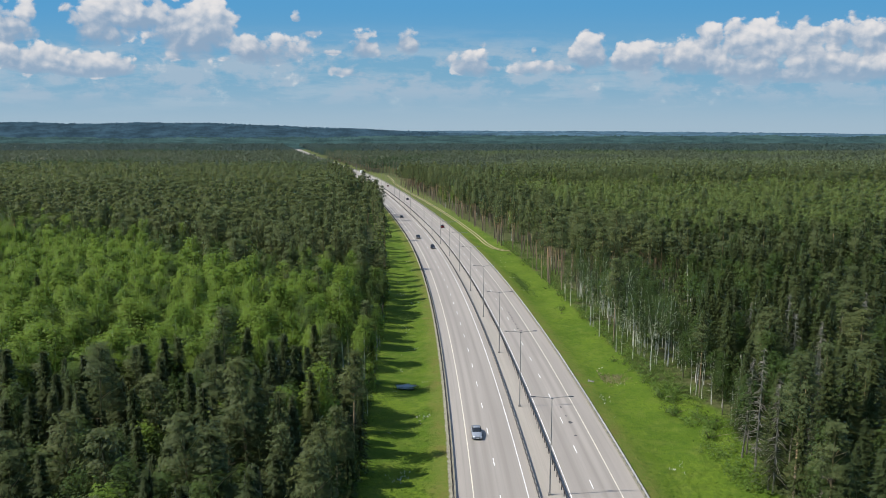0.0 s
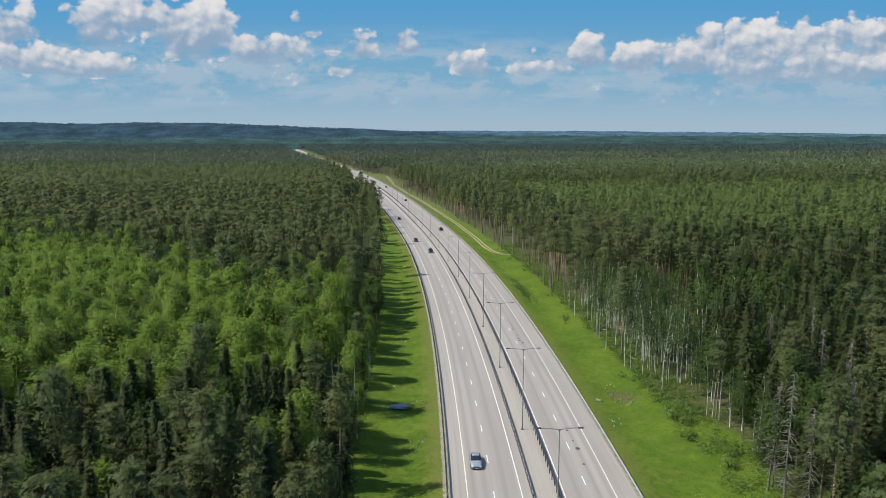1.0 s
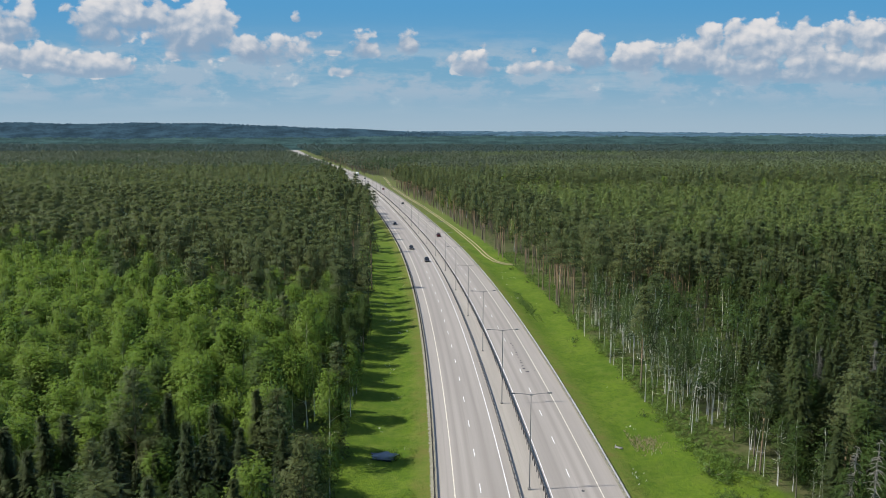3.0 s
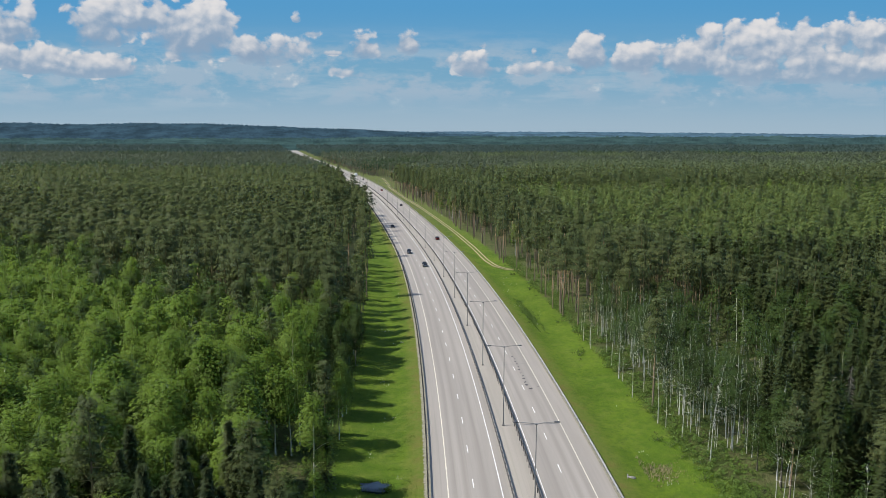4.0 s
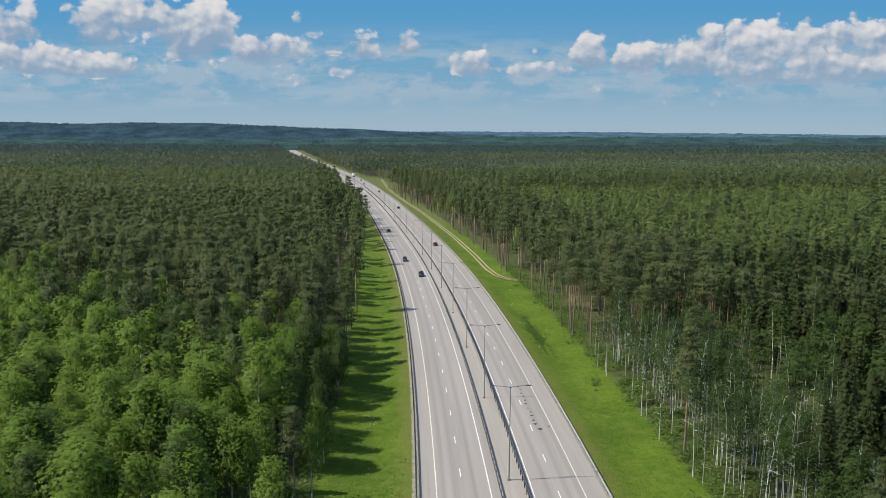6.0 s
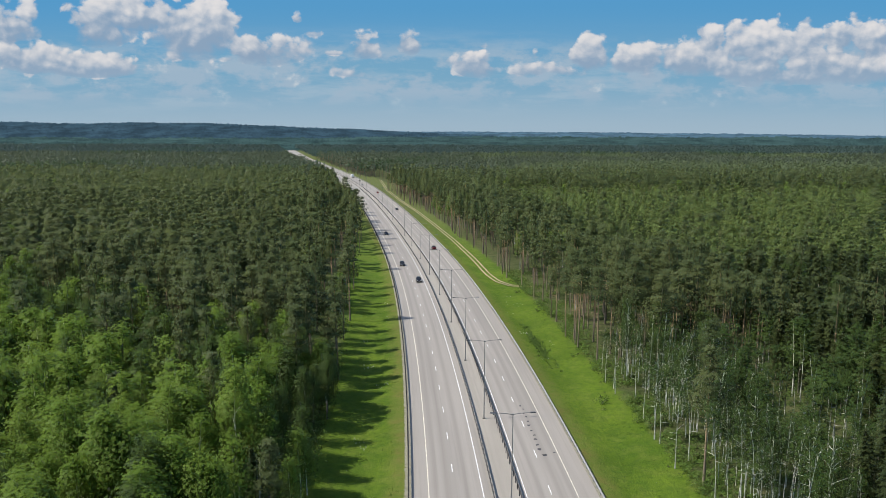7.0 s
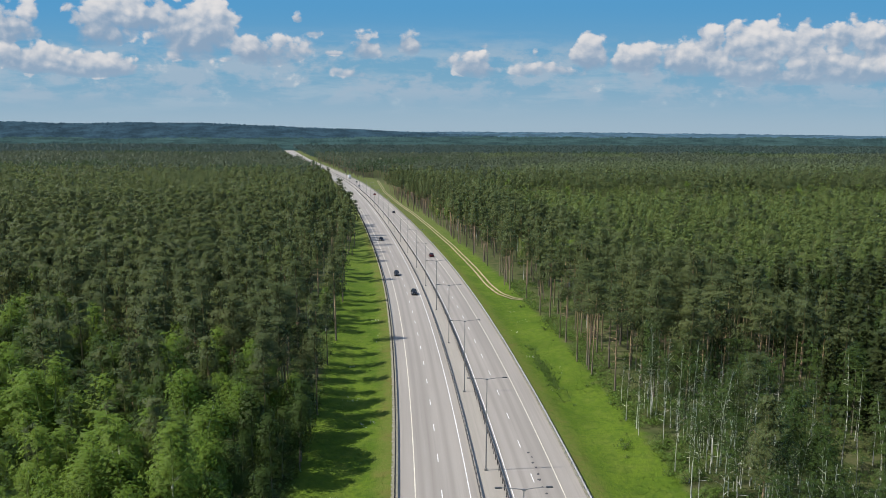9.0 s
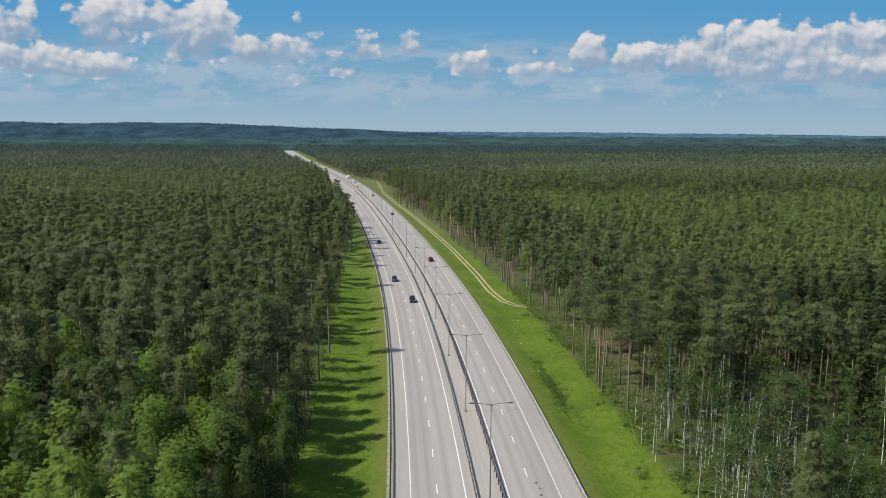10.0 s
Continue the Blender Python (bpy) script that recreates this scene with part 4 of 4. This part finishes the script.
# ---- bushes, grass and pond on the verges ----
def bush_thing(seed):
    rng = np.random.default_rng(seed)
    n = 26
    cen = rng.normal(0, 1, (n, 3)) * [0.75, 0.75, 0.4] + [0, 0, 0.85]
    p = np.repeat(cen, 12, axis=0) + rng.normal(0, 0.22, (n * 12, 3))
    p[:, 2] = np.abs(p[:, 2])
    ob = tagged(new("bush"), "low leafy green bush in the verge grass", "bush", "bushes along the forest edge")
    lv, lf, ln = leaf_tris(rng, p, p - [0, 0, 0.4] + [0, 0, 0.5], 0.13)
    link("foliage", mesh_np("foliage", lv, lf, [LEAF_BUSH], normals=ln), ob)
    st = [tube([[0, 0, -0.1], c * [0.5, 0.5, 0.6], c], [0.03, 0.02, 0.01], 3) for c in cen[:9]]
    link("woody_base", mesh_np("woody_base", *join(st), [BARK_ALDER]), ob)
    return ob


def plant_bushes():
    rng = np.random.default_rng(71)
    protos = [bush_thing(s) for s in (1, 2, 3)]
    spots = [(24.0, 206), (24.6, 209), (23.4, 203), (25.6, 158), (26.2, 161), (27.0, 155), (28.5, 167)]
    for i in range(64):
        side = 1 if rng.random() < 0.75 else -1
        spots.append((side * rng.uniform(25.6, 33), rng.uniform(100, 330)))
    for i in range(10):
        spots.append((rng.uniform(17.5, 20), rng.uniform(232, 262)))
    for i in range(60):                                   # thicket along the foot of the slender birches
        spots.append((rng.uniform(27.0, 36.0), rng.uniform(124, 232)))
    for i, (o, y) in enumerate(spots):
        k = rng.uniform(0.5, 1.25) * (1.3 if o > 27 and y < 232 else 0.5 if 0 < o < 24 else 0.8)
        m = Matrix.LocRotScale(on_road(o, y, float(land(o)) - 0.03), Euler((0, 0, rng.uniform(0, 6.28))), (k, k, k * rng.uniform(0.7, 1.2)))
        if i < 3:
            protos[i].matrix_basis = m
        else:
            copy_thing(protos[i % 3], m)


plant_bushes()


def tufts(name, label, spots, size, mat, seed, blades=5, leaning=0.35):
    """Upright blades in tufts, uncounted."""
    rng = np.random.default_rng(seed)
    p = np.repeat(np.array(spots), blades, axis=0)
    n = len(p)
    a = rng.uniform(0, 6.28, n)
    lean = rng.normal(0, leaning, (n, 2)) * size
    hgt = size * rng.uniform(0.5, 1.3, n)
    wd = size * 0.14
    p = p + np.concatenate([rng.normal(0, size * 0.4, (n, 2)), np.zeros((n, 1))], axis=1)
    dirv = np.stack([np.cos(a), np.sin(a), np.zeros(n)], axis=1)
    v = np.stack([p - dirv * wd, p + dirv * wd, p + np.stack([lean[:, 0], lean[:, 1], hgt], axis=1)], axis=1).reshape(-1, 3)
    me = mesh_np(name, v, np.arange(3 * n).reshape(n, 3), [mat], floats={"tint": np.repeat(rng.random(n), 3)})
    return tagged(link(name, me), label, "grass", kind="stuff")


def verge_spots(rng, count, o0, o1, y0, y1, patchy=0.0):
    spots = []
    while len(spots) < count:
        o = rng.choice([-1, 1]) * rng.uniform(o0, o1)
        y = y0 + (y1 - y0) * rng.random() ** 1.3
        p = on_road(o, y)
        if patchy and noise.noise(Vector((p.x * 0.15, p.y * 0.15, 9.0))) < patchy:
            continue
        spots.append((p.x, p.y, float(land(o)) - 0.05))
    return spots


_r = np.random.default_rng(77)
tufts("meadow_grass", "long green meadow grass on the verges", verge_spots(_r, 11000, 15.2, 29.5, 92, 330), 0.2, LEAF_GRASS, 78, 5, 1.5)
tufts("cow_parsley", "white flowering weeds scattered in the grass", verge_spots(_r, 170, 16.5, 24, 95, 300, 0.3), 0.3, LEAF_FLOWER, 80, 3)


def build_undergrowth():
    """Ferns, saplings and heather under the trees near the road, uncounted."""
    rng = np.random.default_rng(91)
    p = []
    while len(p) < 9000:
        side = 1 if rng.random() < 0.62 else -1
        o, y = side * rng.uniform(28.5, 29 + 46 * rng.random()), rng.uniform(92, 340)
        q = on_road(o, y)
        if noise.noise(Vector((q.x * 0.12, q.y * 0.12, 5.0))) < -0.12:
            continue
        p.append((q.x, q.y, float(land(o)) + 0.4))
    p = np.repeat(np.array(p), 7, axis=0) + rng.normal(0, 1, (9000 * 7, 3)) * [0.55, 0.55, 0.35]
    v, f, nn = leaf_tris(rng, p, np.tile([0.0, 0.0, 1.0], (len(p), 1)) + rng.normal(0, 0.3, p.shape), 0.3)
    me = mesh_np("undergrowth", v, f, [LEAF_BUSH], normals=nn)
    tagged(link("undergrowth", me), "low green undergrowth beneath the roadside trees", "undergrowth", kind="stuff")


build_undergrowth()


def build_pond():
    rng = np.random.default_rng(4)
    c = on_road(-21.7, 144.0)
    pts = []
    for i in range(28):
        a = i * 2 * math.pi / 28
        r = 1 + 0.75 * noise.noise(Vector((math.cos(a) * 1.8, math.sin(a) * 1.8, 3))) + 0.15 * noise.noise(Vector((math.cos(a) * 5, math.sin(a) * 5, 3)))
        pts.append((c.x + 2.1 * r * math.cos(a), c.y + 1.35 * r * math.sin(a), -0.60))
    me = bpy.data.meshes.new("pond")
    bm = bmesh.new()
    face = bm.faces.new([bm.verts.new(p) for p in pts])
    rim = bmesh.ops.extrude_face_region(bm, geom=[face])
    for v in [g for g in rim["geom"] if isinstance(g, bmesh.types.BMVert)]:
        v.co.z -= 0.6
    bmesh.ops.recalc_face_normals(bm, faces=bm.faces)
    bm.to_mesh(me)
    bm.free()
    me.materials.append(WATER)
    tagged(link("pond", me), "small dark pond reflecting blue sky in the ditch", "pond", kind="structure")


build_pond()
_c = on_road(-21.7, 144.0)
tufts("reeds", "dark green reeds round the small pond", [(_c.x + (1.9 + 1.1 * q) * math.cos(a), _c.y + (1.2 + 0.9 * q) * math.sin(a), -0.85) for q, a in zip(_r.random(170), _r.uniform(0, 6.28, 170))], 0.5, LEAF_BUSH, 82, 4)


def build_culvert():
    """A short concrete pipe end with its headwall in the ditch."""
    ob = tagged(new("culvert"), "grey concrete culvert end in the grassy ditch", "culvert")
    ring = []
    for r in (0.42, 0.32):
        for z in (0.0, 1.6):
            ring.append([(r * math.cos(a), z, 0.3 + r * math.sin(a)) for a in np.arange(16) * math.pi / 8])
    v = [p for q in ring for p in q]
    f = []
    for i in range(16):
        j = (i + 1) % 16
        f += [(i, j, 16 + j, 16 + i), (32 + j, 32 + i, 48 + i, 48 + j), (j, i, 32 + i, 32 + j), (16 + i, 16 + j, 48 + j, 48 + i)]
    link("pipe", mesh_np("pipe", v, f, [CONCRETE], smooth=True), ob)
    part("headwall", box_bm((2.0, 0.25, 0.9), (0, 1.7, 0.3), 0.03), CONCRETE, ob)
    ob.matrix_basis = Matrix.Translation(on_road(17.9, 145.0, -0.80)) @ Matrix.Rotation(math.radians(75), 4, "Z") @ Matrix.Scale(0.7, 4)


build_culvert()
tufts("ditch_weeds", "rank bluish green weeds along the wet ditch", [tuple(on_road(19.4 + _r.normal(0, 0.9), 246 + _r.normal(0, 9.0), -0.85)) for _ in range(260)], 0.55, LEAF_WEED, 84, 5, 0.9)
tufts("dry_reeds", "brown dry reeds in a wet patch of the verge", [tuple(on_road(_r.uniform(20, 26.5), 147 + _r.normal(0, 1.6), -0.75)) for _ in range(150)], 0.5, SHRUB_DRY, 83, 4)


# ---- sandy track ----
def build_track():
    mids = [(33.4, 313), (27.5, 315.5), (23.3, 325), (20.6, 338), (16.6, 372), (8.7, 427), (-2.8, 496), (-14, 560), (-30.0, 640), (-48.5, 745), (-68, 893)]
    ys = np.linspace(313, 893, 150)
    cy, cx = [m[1] for m in mids], [m[0] for m in mids]
    for off in (-0.85, 0.85):
        v, s = [], []
        for i, y in enumerate(ys):
            x = float(np.interp(y, cy, cx))
            dxy = float(np.interp(y + 3, cy, cx) - np.interp(y - 3, cy, cx)) / 6
            k = 1 / math.hypot(1, dxy)
            o = x - float(line_x(y))
            wob = 0.16 * noise.noise(Vector((y * 0.2, off, 0)))
            for side in (-0.3, 0.3):
                q = off + side + wob
                v.append((x + q * k, y - q * dxy * k, float(land(o)) + 0.16 + 0.05 * (side > 0)))
        f = [(2 * i, 2 * i + 1, 2 * i + 3, 2 * i + 2) for i in range(len(ys) - 1)]
        tagged(link("track", mesh_np("track", v, f, [SAND])), "sandy wheel rut of a forest track beside the pines", "track", kind="structure")


build_track()


# ---- tar patches on the carriageway ----
def build_patches():
    rng = np.random.default_rng(31)
    spots = [(7.85 + rng.uniform(-0.15, 0.15), 183.4 + 1.9 * i + rng.uniform(-0.4, 0.4), rng.uniform(0.14, 0.3)) for i in range(12)]
    spots += [(8.2, 183.0, 0.42), (7.7, 185.2, 0.36), (9.9, 183.9, 0.2), (8.12, 122.7, 0.42), (8.0, 125.6, 0.2), (7.86, 130.0, 0.25), (7.95, 117.0, 0.25)]
    for o, y, r in spots:
        bm = bmesh.new()
        pts = [(r * rng.uniform(0.6, 1.3) * math.cos(a), 1.3 * r * rng.uniform(0.6, 1.3) * math.sin(a), 0) for a in np.arange(11) * 2 * math.pi / 11]
        bm.faces.new([bm.verts.new(p) for p in pts])
        ob = part("tar_patch", bm, RUBBER_MARK, road_right)
        ob.matrix_basis = Matrix.Translation(on_road(o, y, 0.005)) @ Matrix.Rotation(rng.uniform(-0.4, 0.4), 4, "Z")


build_patches()


# ---- guardrails ----
def rail_beam(o, face, y0, y1, mat, parent, step=4.0):
    """A folded steel band along the road; face: the side to which its ridges point."""
    prof = [(0.0, 0.42), (0.04, 0.45), (0.085, 0.50), (0.085, 0.54), (0.03, 0.575), (0.03, 0.60), (0.085, 0.635), (0.085, 0.675), (0.04, 0.72), (0.0, 0.75), (-0.012, 0.75), (-0.012, 0.42)]
    ys = np.arange(y0, y1 + 0.01, step)
    n = len(prof)
    v = [on_road(o + face * (a + 0.08), y, 1.22 * b) for y in ys for a, b in prof]
    f = [(i * n + j, i * n + (j + 1) % n, (i + 1) * n + (j + 1) % n, (i + 1) * n + j) for i in range(len(ys) - 1) for j in range(n)]
    return link("beam", mesh_np("beam", v, f, [mat]), parent)


def post_arrays(face):
    """A post with its spacer block towards the beam."""
    a, b = box_bm((0.12, 0.08, 1.15), (0, 0, 0.3)), box_bm((0.1, 0.1, 0.24), (face * 0.06, 0, 0.71))
    me = bpy.data.meshes.new("post")
    b.to_mesh(me)
    a.from_mesh(me)
    me.clear_geometry()
    a.to_mesh(me)
    a.free()
    b.free()
    return me


def guardrail(o, face, mat, label):
    ob = tagged(new("guardrail"), label, "guardrail", "guardrails of the highway")
    rail_beam(o, face, -120, 1500, mat, ob)
    me = post_arrays(face)
    me.materials.append(mat)
    for i in range(105):
        y = 92 + 2.0 * i
        p = link("post", me, ob)
        p.matrix_basis = Matrix.Translation(on_road(o, y, 0)) @ Matrix.Rotation(heading(y), 4, "Z")
    pieces = []
    base = [(-0.05, -0.03), (0.05, -0.03), (0.05, 0.03), (-0.05, 0.03)]
    for y in list(np.arange(302, 760, 2.0)) + list(np.arange(-100, 92, 2.0)):
        c = on_road(o, y)
        v = np.array([(c.x + a, c.y + b, z) for z in (-0.2, 0.87) for a, b in base])
        pieces.append((v, np.array([(0, 1, 5, 4), (1, 2, 6, 5), (2, 3, 7, 6), (3, 0, 4, 7), (4, 5, 6, 7)])))
    tagged(link("far_post", mesh_np("far_post", *join(pieces), [mat]), ob), kind="stuff")


guardrail(-13.75, 1, STEEL_DARK, "dark steel guardrail on posts along the verge")
guardrail(-1.6, -1, STEEL_DARK, "dark grey steel guardrail along the median")
guardrail(2.05, 1, STEEL_DARK, "dark steel guardrail on close posts along the median")
guardrail(13.7, -1, STEEL, "pale galvanised guardrail along the grass verge")


# ---- street lamps ----
def street_lamp():
    ob = tagged(new("street_lamp"), "tall grey twin-arm street lamp on the median", "street lamp", "street lamps along the median")
    part("base", box_bm((0.5, 0.5, 0.3), (0, 0, 0.13), 0.04, 0.85), CONCRETE, ob, "pale concrete foot")
    v, f = tube([(0, 0, 0.3), (0, 0, 1.6), (0, 0, 8), (0, 0, 14.5)], [0.105, 0.10, 0.075, 0.045], 8)
    link("pole", mesh_np("pole", v, f, [POLE_GREY], smooth=True), ob)
    part("collar", box_bm((0.42, 0.22, 0.22), (0, 0, 14.45), 0.04, 0.6), POLE_GREY, ob)
    for s in (-1, 1):
        v, f = tube([(0, 0, 14.45), (s * 1.0, 0, 14.6), (s * 2.3, 0, 14.7)], [0.05, 0.045, 0.035], 6)
        link("arm", mesh_np("arm", v, f, [POLE_GREY], smooth=True), ob)
        head = part("lamp_head", box_bm((0.8, 0.28, 0.12), (s * 2.65, 0, 14.72), 0.05, 0.8), LAMP_DARK, ob, "flat dark lamp head")
        part("glass", box_bm((0.55, 0.2, 0.05), (s * 2.68, 0, 14.64), 0.015), LAMP_GLASS, head, "pale lamp glass")
    return ob


def place_lamps():
    first = street_lamp()
    for i in range(-2, 26):
        y = 96.6 + 33.95 * i
        m = Matrix.Translation(on_road(0.1, y, 0.02)) @ Matrix.Rotation(heading(y), 4, "Z")
        if i == -2:
            first.matrix_basis = m
        else:
            copy_thing(first, m)


place_lamps()


# ---- vehicles ----
GLASS_DARK = plain("car_glass", (0.02, 0.025, 0.03), 0.08, 0.0, 0.05)
TYRE = plain("tyre_rubber", (0.02, 0.02, 0.02), 0.9)
RIM = plain("wheel_rim", (0.4, 0.4, 0.41), 0.35, 0.7)
HEADLIGHT = plain("headlight_glass", (0.7, 0.72, 0.74), 0.15)
TAILLIGHT = plain("tail_lamp_red", (0.45, 0.02, 0.02), 0.25)
PLATE = plain("plate_white", (0.75, 0.75, 0.75), 0.5)
BLACK_TRIM = plain("black_trim", (0.025, 0.025, 0.027), 0.55)


def shell(sections, mat, name, parent, label=""):
    """A skin over cross-sections: (y, half width low, half width high, z low, z high)."""
    v = []
    for y, w0, w1, z0, z1 in sections:
        zm = z0 + (z1 - z0) * 0.55
        wm = max(w0, w1) * 1.01
        v += [(-w0, y, z0), (-wm, y, zm), (-w1, y, z1), (-w1 * 0.5, y, z1 + 0.035), (w1 * 0.5, y, z1 + 0.035), (w1, y, z1), (wm, y, zm), (w0, y, z0)]
    n = 8
    f = [[i * n + j, i * n + (j + 1) % n, (i + 1) * n + (j + 1) % n, (i + 1) * n + j] for i in range(len(sections) - 1) for j in range(n)]
    bm = bmesh.new()
    vs = [bm.verts.new(p) for p in v]
    for q in f:
        bm.faces.new([vs[k] for k in q])
    bm.faces.new([vs[k] for k in range(n)])
    bm.faces.new([vs[len(v) - n + k] for k in range(n)][::-1])
    bmesh.ops.recalc_face_normals(bm, faces=bm.faces)
    ob = part(name, bm, mat, parent, label)
    for p in ob.data.polygons:
        p.use_smooth = True
    return ob


def car(colour, label, kind="sedan", rough=0.25):
    """A car that faces -y in its own frame, standing on z = 0."""
    paint = plain("car_paint", colour, rough, 0.3, 0.04)
    ob = tagged(new("car"), label, "car", "cars on the highway")
    tall = 0.18 if kind == "suv" else 0.0
    shell([(-2.2, 0.66, 0.62, 0.3, 0.55 + tall), (-2.05, 0.84, 0.74, 0.22, 0.70 + tall), (-1.3, 0.89, 0.82, 0.2, 0.86 + tall), (-0.8, 0.9, 0.83, 0.2, 0.93 + tall),
           (0.6, 0.9, 0.84, 0.2, 0.95 + tall), (1.5, 0.9, 0.83, 0.2, 0.98 + tall), (2.05, 0.85, 0.75, 0.25, 0.93 + tall), (2.2, 0.7, 0.66, 0.36, 0.78 + tall)], paint, "body", ob)
    end = 1.9 if kind == "suv" else 1.45
    shell([(-0.85, 0.76, 0.72, 0.88 + tall, 0.92 + tall), (-0.15, 0.76, 0.58, 0.9 + tall, 1.40 + tall), (0.9, 0.76, 0.57, 0.9 + tall, 1.42 + tall), (end, 0.74, 0.62, 0.9 + tall, 1.0 + tall)], GLASS_DARK, "windows", ob, "dark tinted windows")
    shell([(-0.12, 0.56, 0.53, 1.39 + tall, 1.43 + tall), (0.4, 0.57, 0.54, 1.40 + tall, 1.46 + tall), (0.95, 0.56, 0.52, 1.40 + tall, 1.44 + tall)], paint, "roof", ob)
    for sx in (-1, 1):
        for sy in (-1.35, 1.35):
            bm = bmesh.new()
            bmesh.ops.create_cone(bm, cap_ends=True, segments=18, radius1=0.32, radius2=0.32, depth=0.22, matrix=Matrix.Translation((sx * 0.8, sy, 0.32)) @ Matrix.Rotation(math.pi / 2, 4, "Y"))
            wheel = part("wheel", bm, TYRE, ob, "black tyre")
            bm = bmesh.new()
            bmesh.ops.create_cone(bm, cap_ends=True, segments=12, radius1=0.2, radius2=0.2, depth=0.24, matrix=Matrix.Translation((sx * 0.8, sy, 0.32)) @ Matrix.Rotation(math.pi / 2, 4, "Y"))
            part("rim", bm, RIM, wheel, "metal rim")
        part("headlight", box_bm((0.34, 0.1, 0.13), (sx * 0.6, -2.14, 0.6 + tall), 0.03), HEADLIGHT, ob, "clear headlight")
        part("tail_light", box_bm((0.3, 0.08, 0.16), (sx * 0.62, 2.15, 0.78 + tall), 0.03), TAILLIGHT, ob, "red tail light")
        part("mirror", box_bm((0.2, 0.12, 0.13), (sx * 0.98, -0.6, 0.98 + tall), 0.03), paint, ob)
    part("grille", box_bm((0.8, 0.06, 0.14), (0, -2.2, 0.48 + tall), 0.02), BLACK_TRIM, ob, "black grille")
    part("number_plate", box_bm((0.5, 0.03, 0.11), (0, -2.22, 0.34 + tall), 0.005), PLATE, ob, "plain white plate")
    return ob


def truck():
    ob = tagged(new("truck"), "white box truck on the far carriageway", "truck", "cars on the highway")
    white = plain("truck_white", (0.78, 0.78, 0.78), 0.4)
    part("cargo_box", box_bm((2.5, 9.0, 2.8), (0, 1.2, 2.5), 0.05), white, ob)
    part("cab", box_bm((2.4, 2.0, 2.5), (0, -4.6, 1.75), 0.15), white, ob)
    part("windscreen", box_bm((2.1, 0.06, 0.9), (0, -5.6, 2.2), 0.02), GLASS_DARK, ob, "dark windscreen")
    part("chassis", box_bm((2.2, 10.5, 0.4), (0, 0.2, 0.85), 0.04), BLACK_TRIM, ob)
    for sx in (-1, 1):
        for sy in (-4.4, 2.6, 4.0):
            bm = bmesh.new()
            bmesh.ops.create_cone(bm, cap_ends=True, segments=16, radius1=0.5, radius2=0.5, depth=0.35, matrix=Matrix.Translation((sx * 1.0, sy, 0.5)) @ Matrix.Rotation(math.pi / 2, 4, "Y"))
            part("wheel", bm, TYRE, ob, "black tyre")
    return ob


def park(ob, o, y, away=False):
    ob.matrix_basis = Matrix.Translation(on_road(o, y, 0.004)) @ Matrix.Rotation(heading(y) + (math.pi if away else 0), 4, "Z")


park(car((0.30, 0.33, 0.36), "silver-blue car driving on the pale asphalt"), -9.0, 117.5)
park(car((0.015, 0.016, 0.02), "black car near the inner edge line", "suv"), -4.9, 322.0)
park(car((0.03, 0.032, 0.036), "dark grey car in the outer lane", "suv"), -8.5, 354.0)
park(car((0.02, 0.02, 0.022), "black car on the long bend"), -8.7, 442.0)
park(car((0.09, 0.012, 0.014), "dark red car driving away towards the bend", "suv"), 8.9, 392.0, True)
park(car((0.05, 0.05, 0.06), "dark car driving away on the bend"), 8.8, 560.0, True)
park(car((0.22, 0.03, 0.03), "red car far along the carriageway"), 9.0, 700.0, True)
park(car((0.3, 0.3, 0.32), "grey car far along the carriageway"), 5.3, 800.0, True)
park(car((0.04, 0.04, 0.05), "dark car far along the carriageway"), 9.0, 860.0, True)
park(truck(), 8.9, 930.0, True)
for shade, o, y, away in ((0.6, -8.6, 905, False), (0.04, -5.2, 1015, False), (0.5, -8.7, 1180, False), (0.62, -8.4, 1420, False), (0.55, 8.8, 1260, True), (0.05, 5.3, 1390, True)):
    park(car((shade, shade, shade), "pale car far away on the highway" if shade > 0.3 else "dark car far away on the highway"), o, y, away)
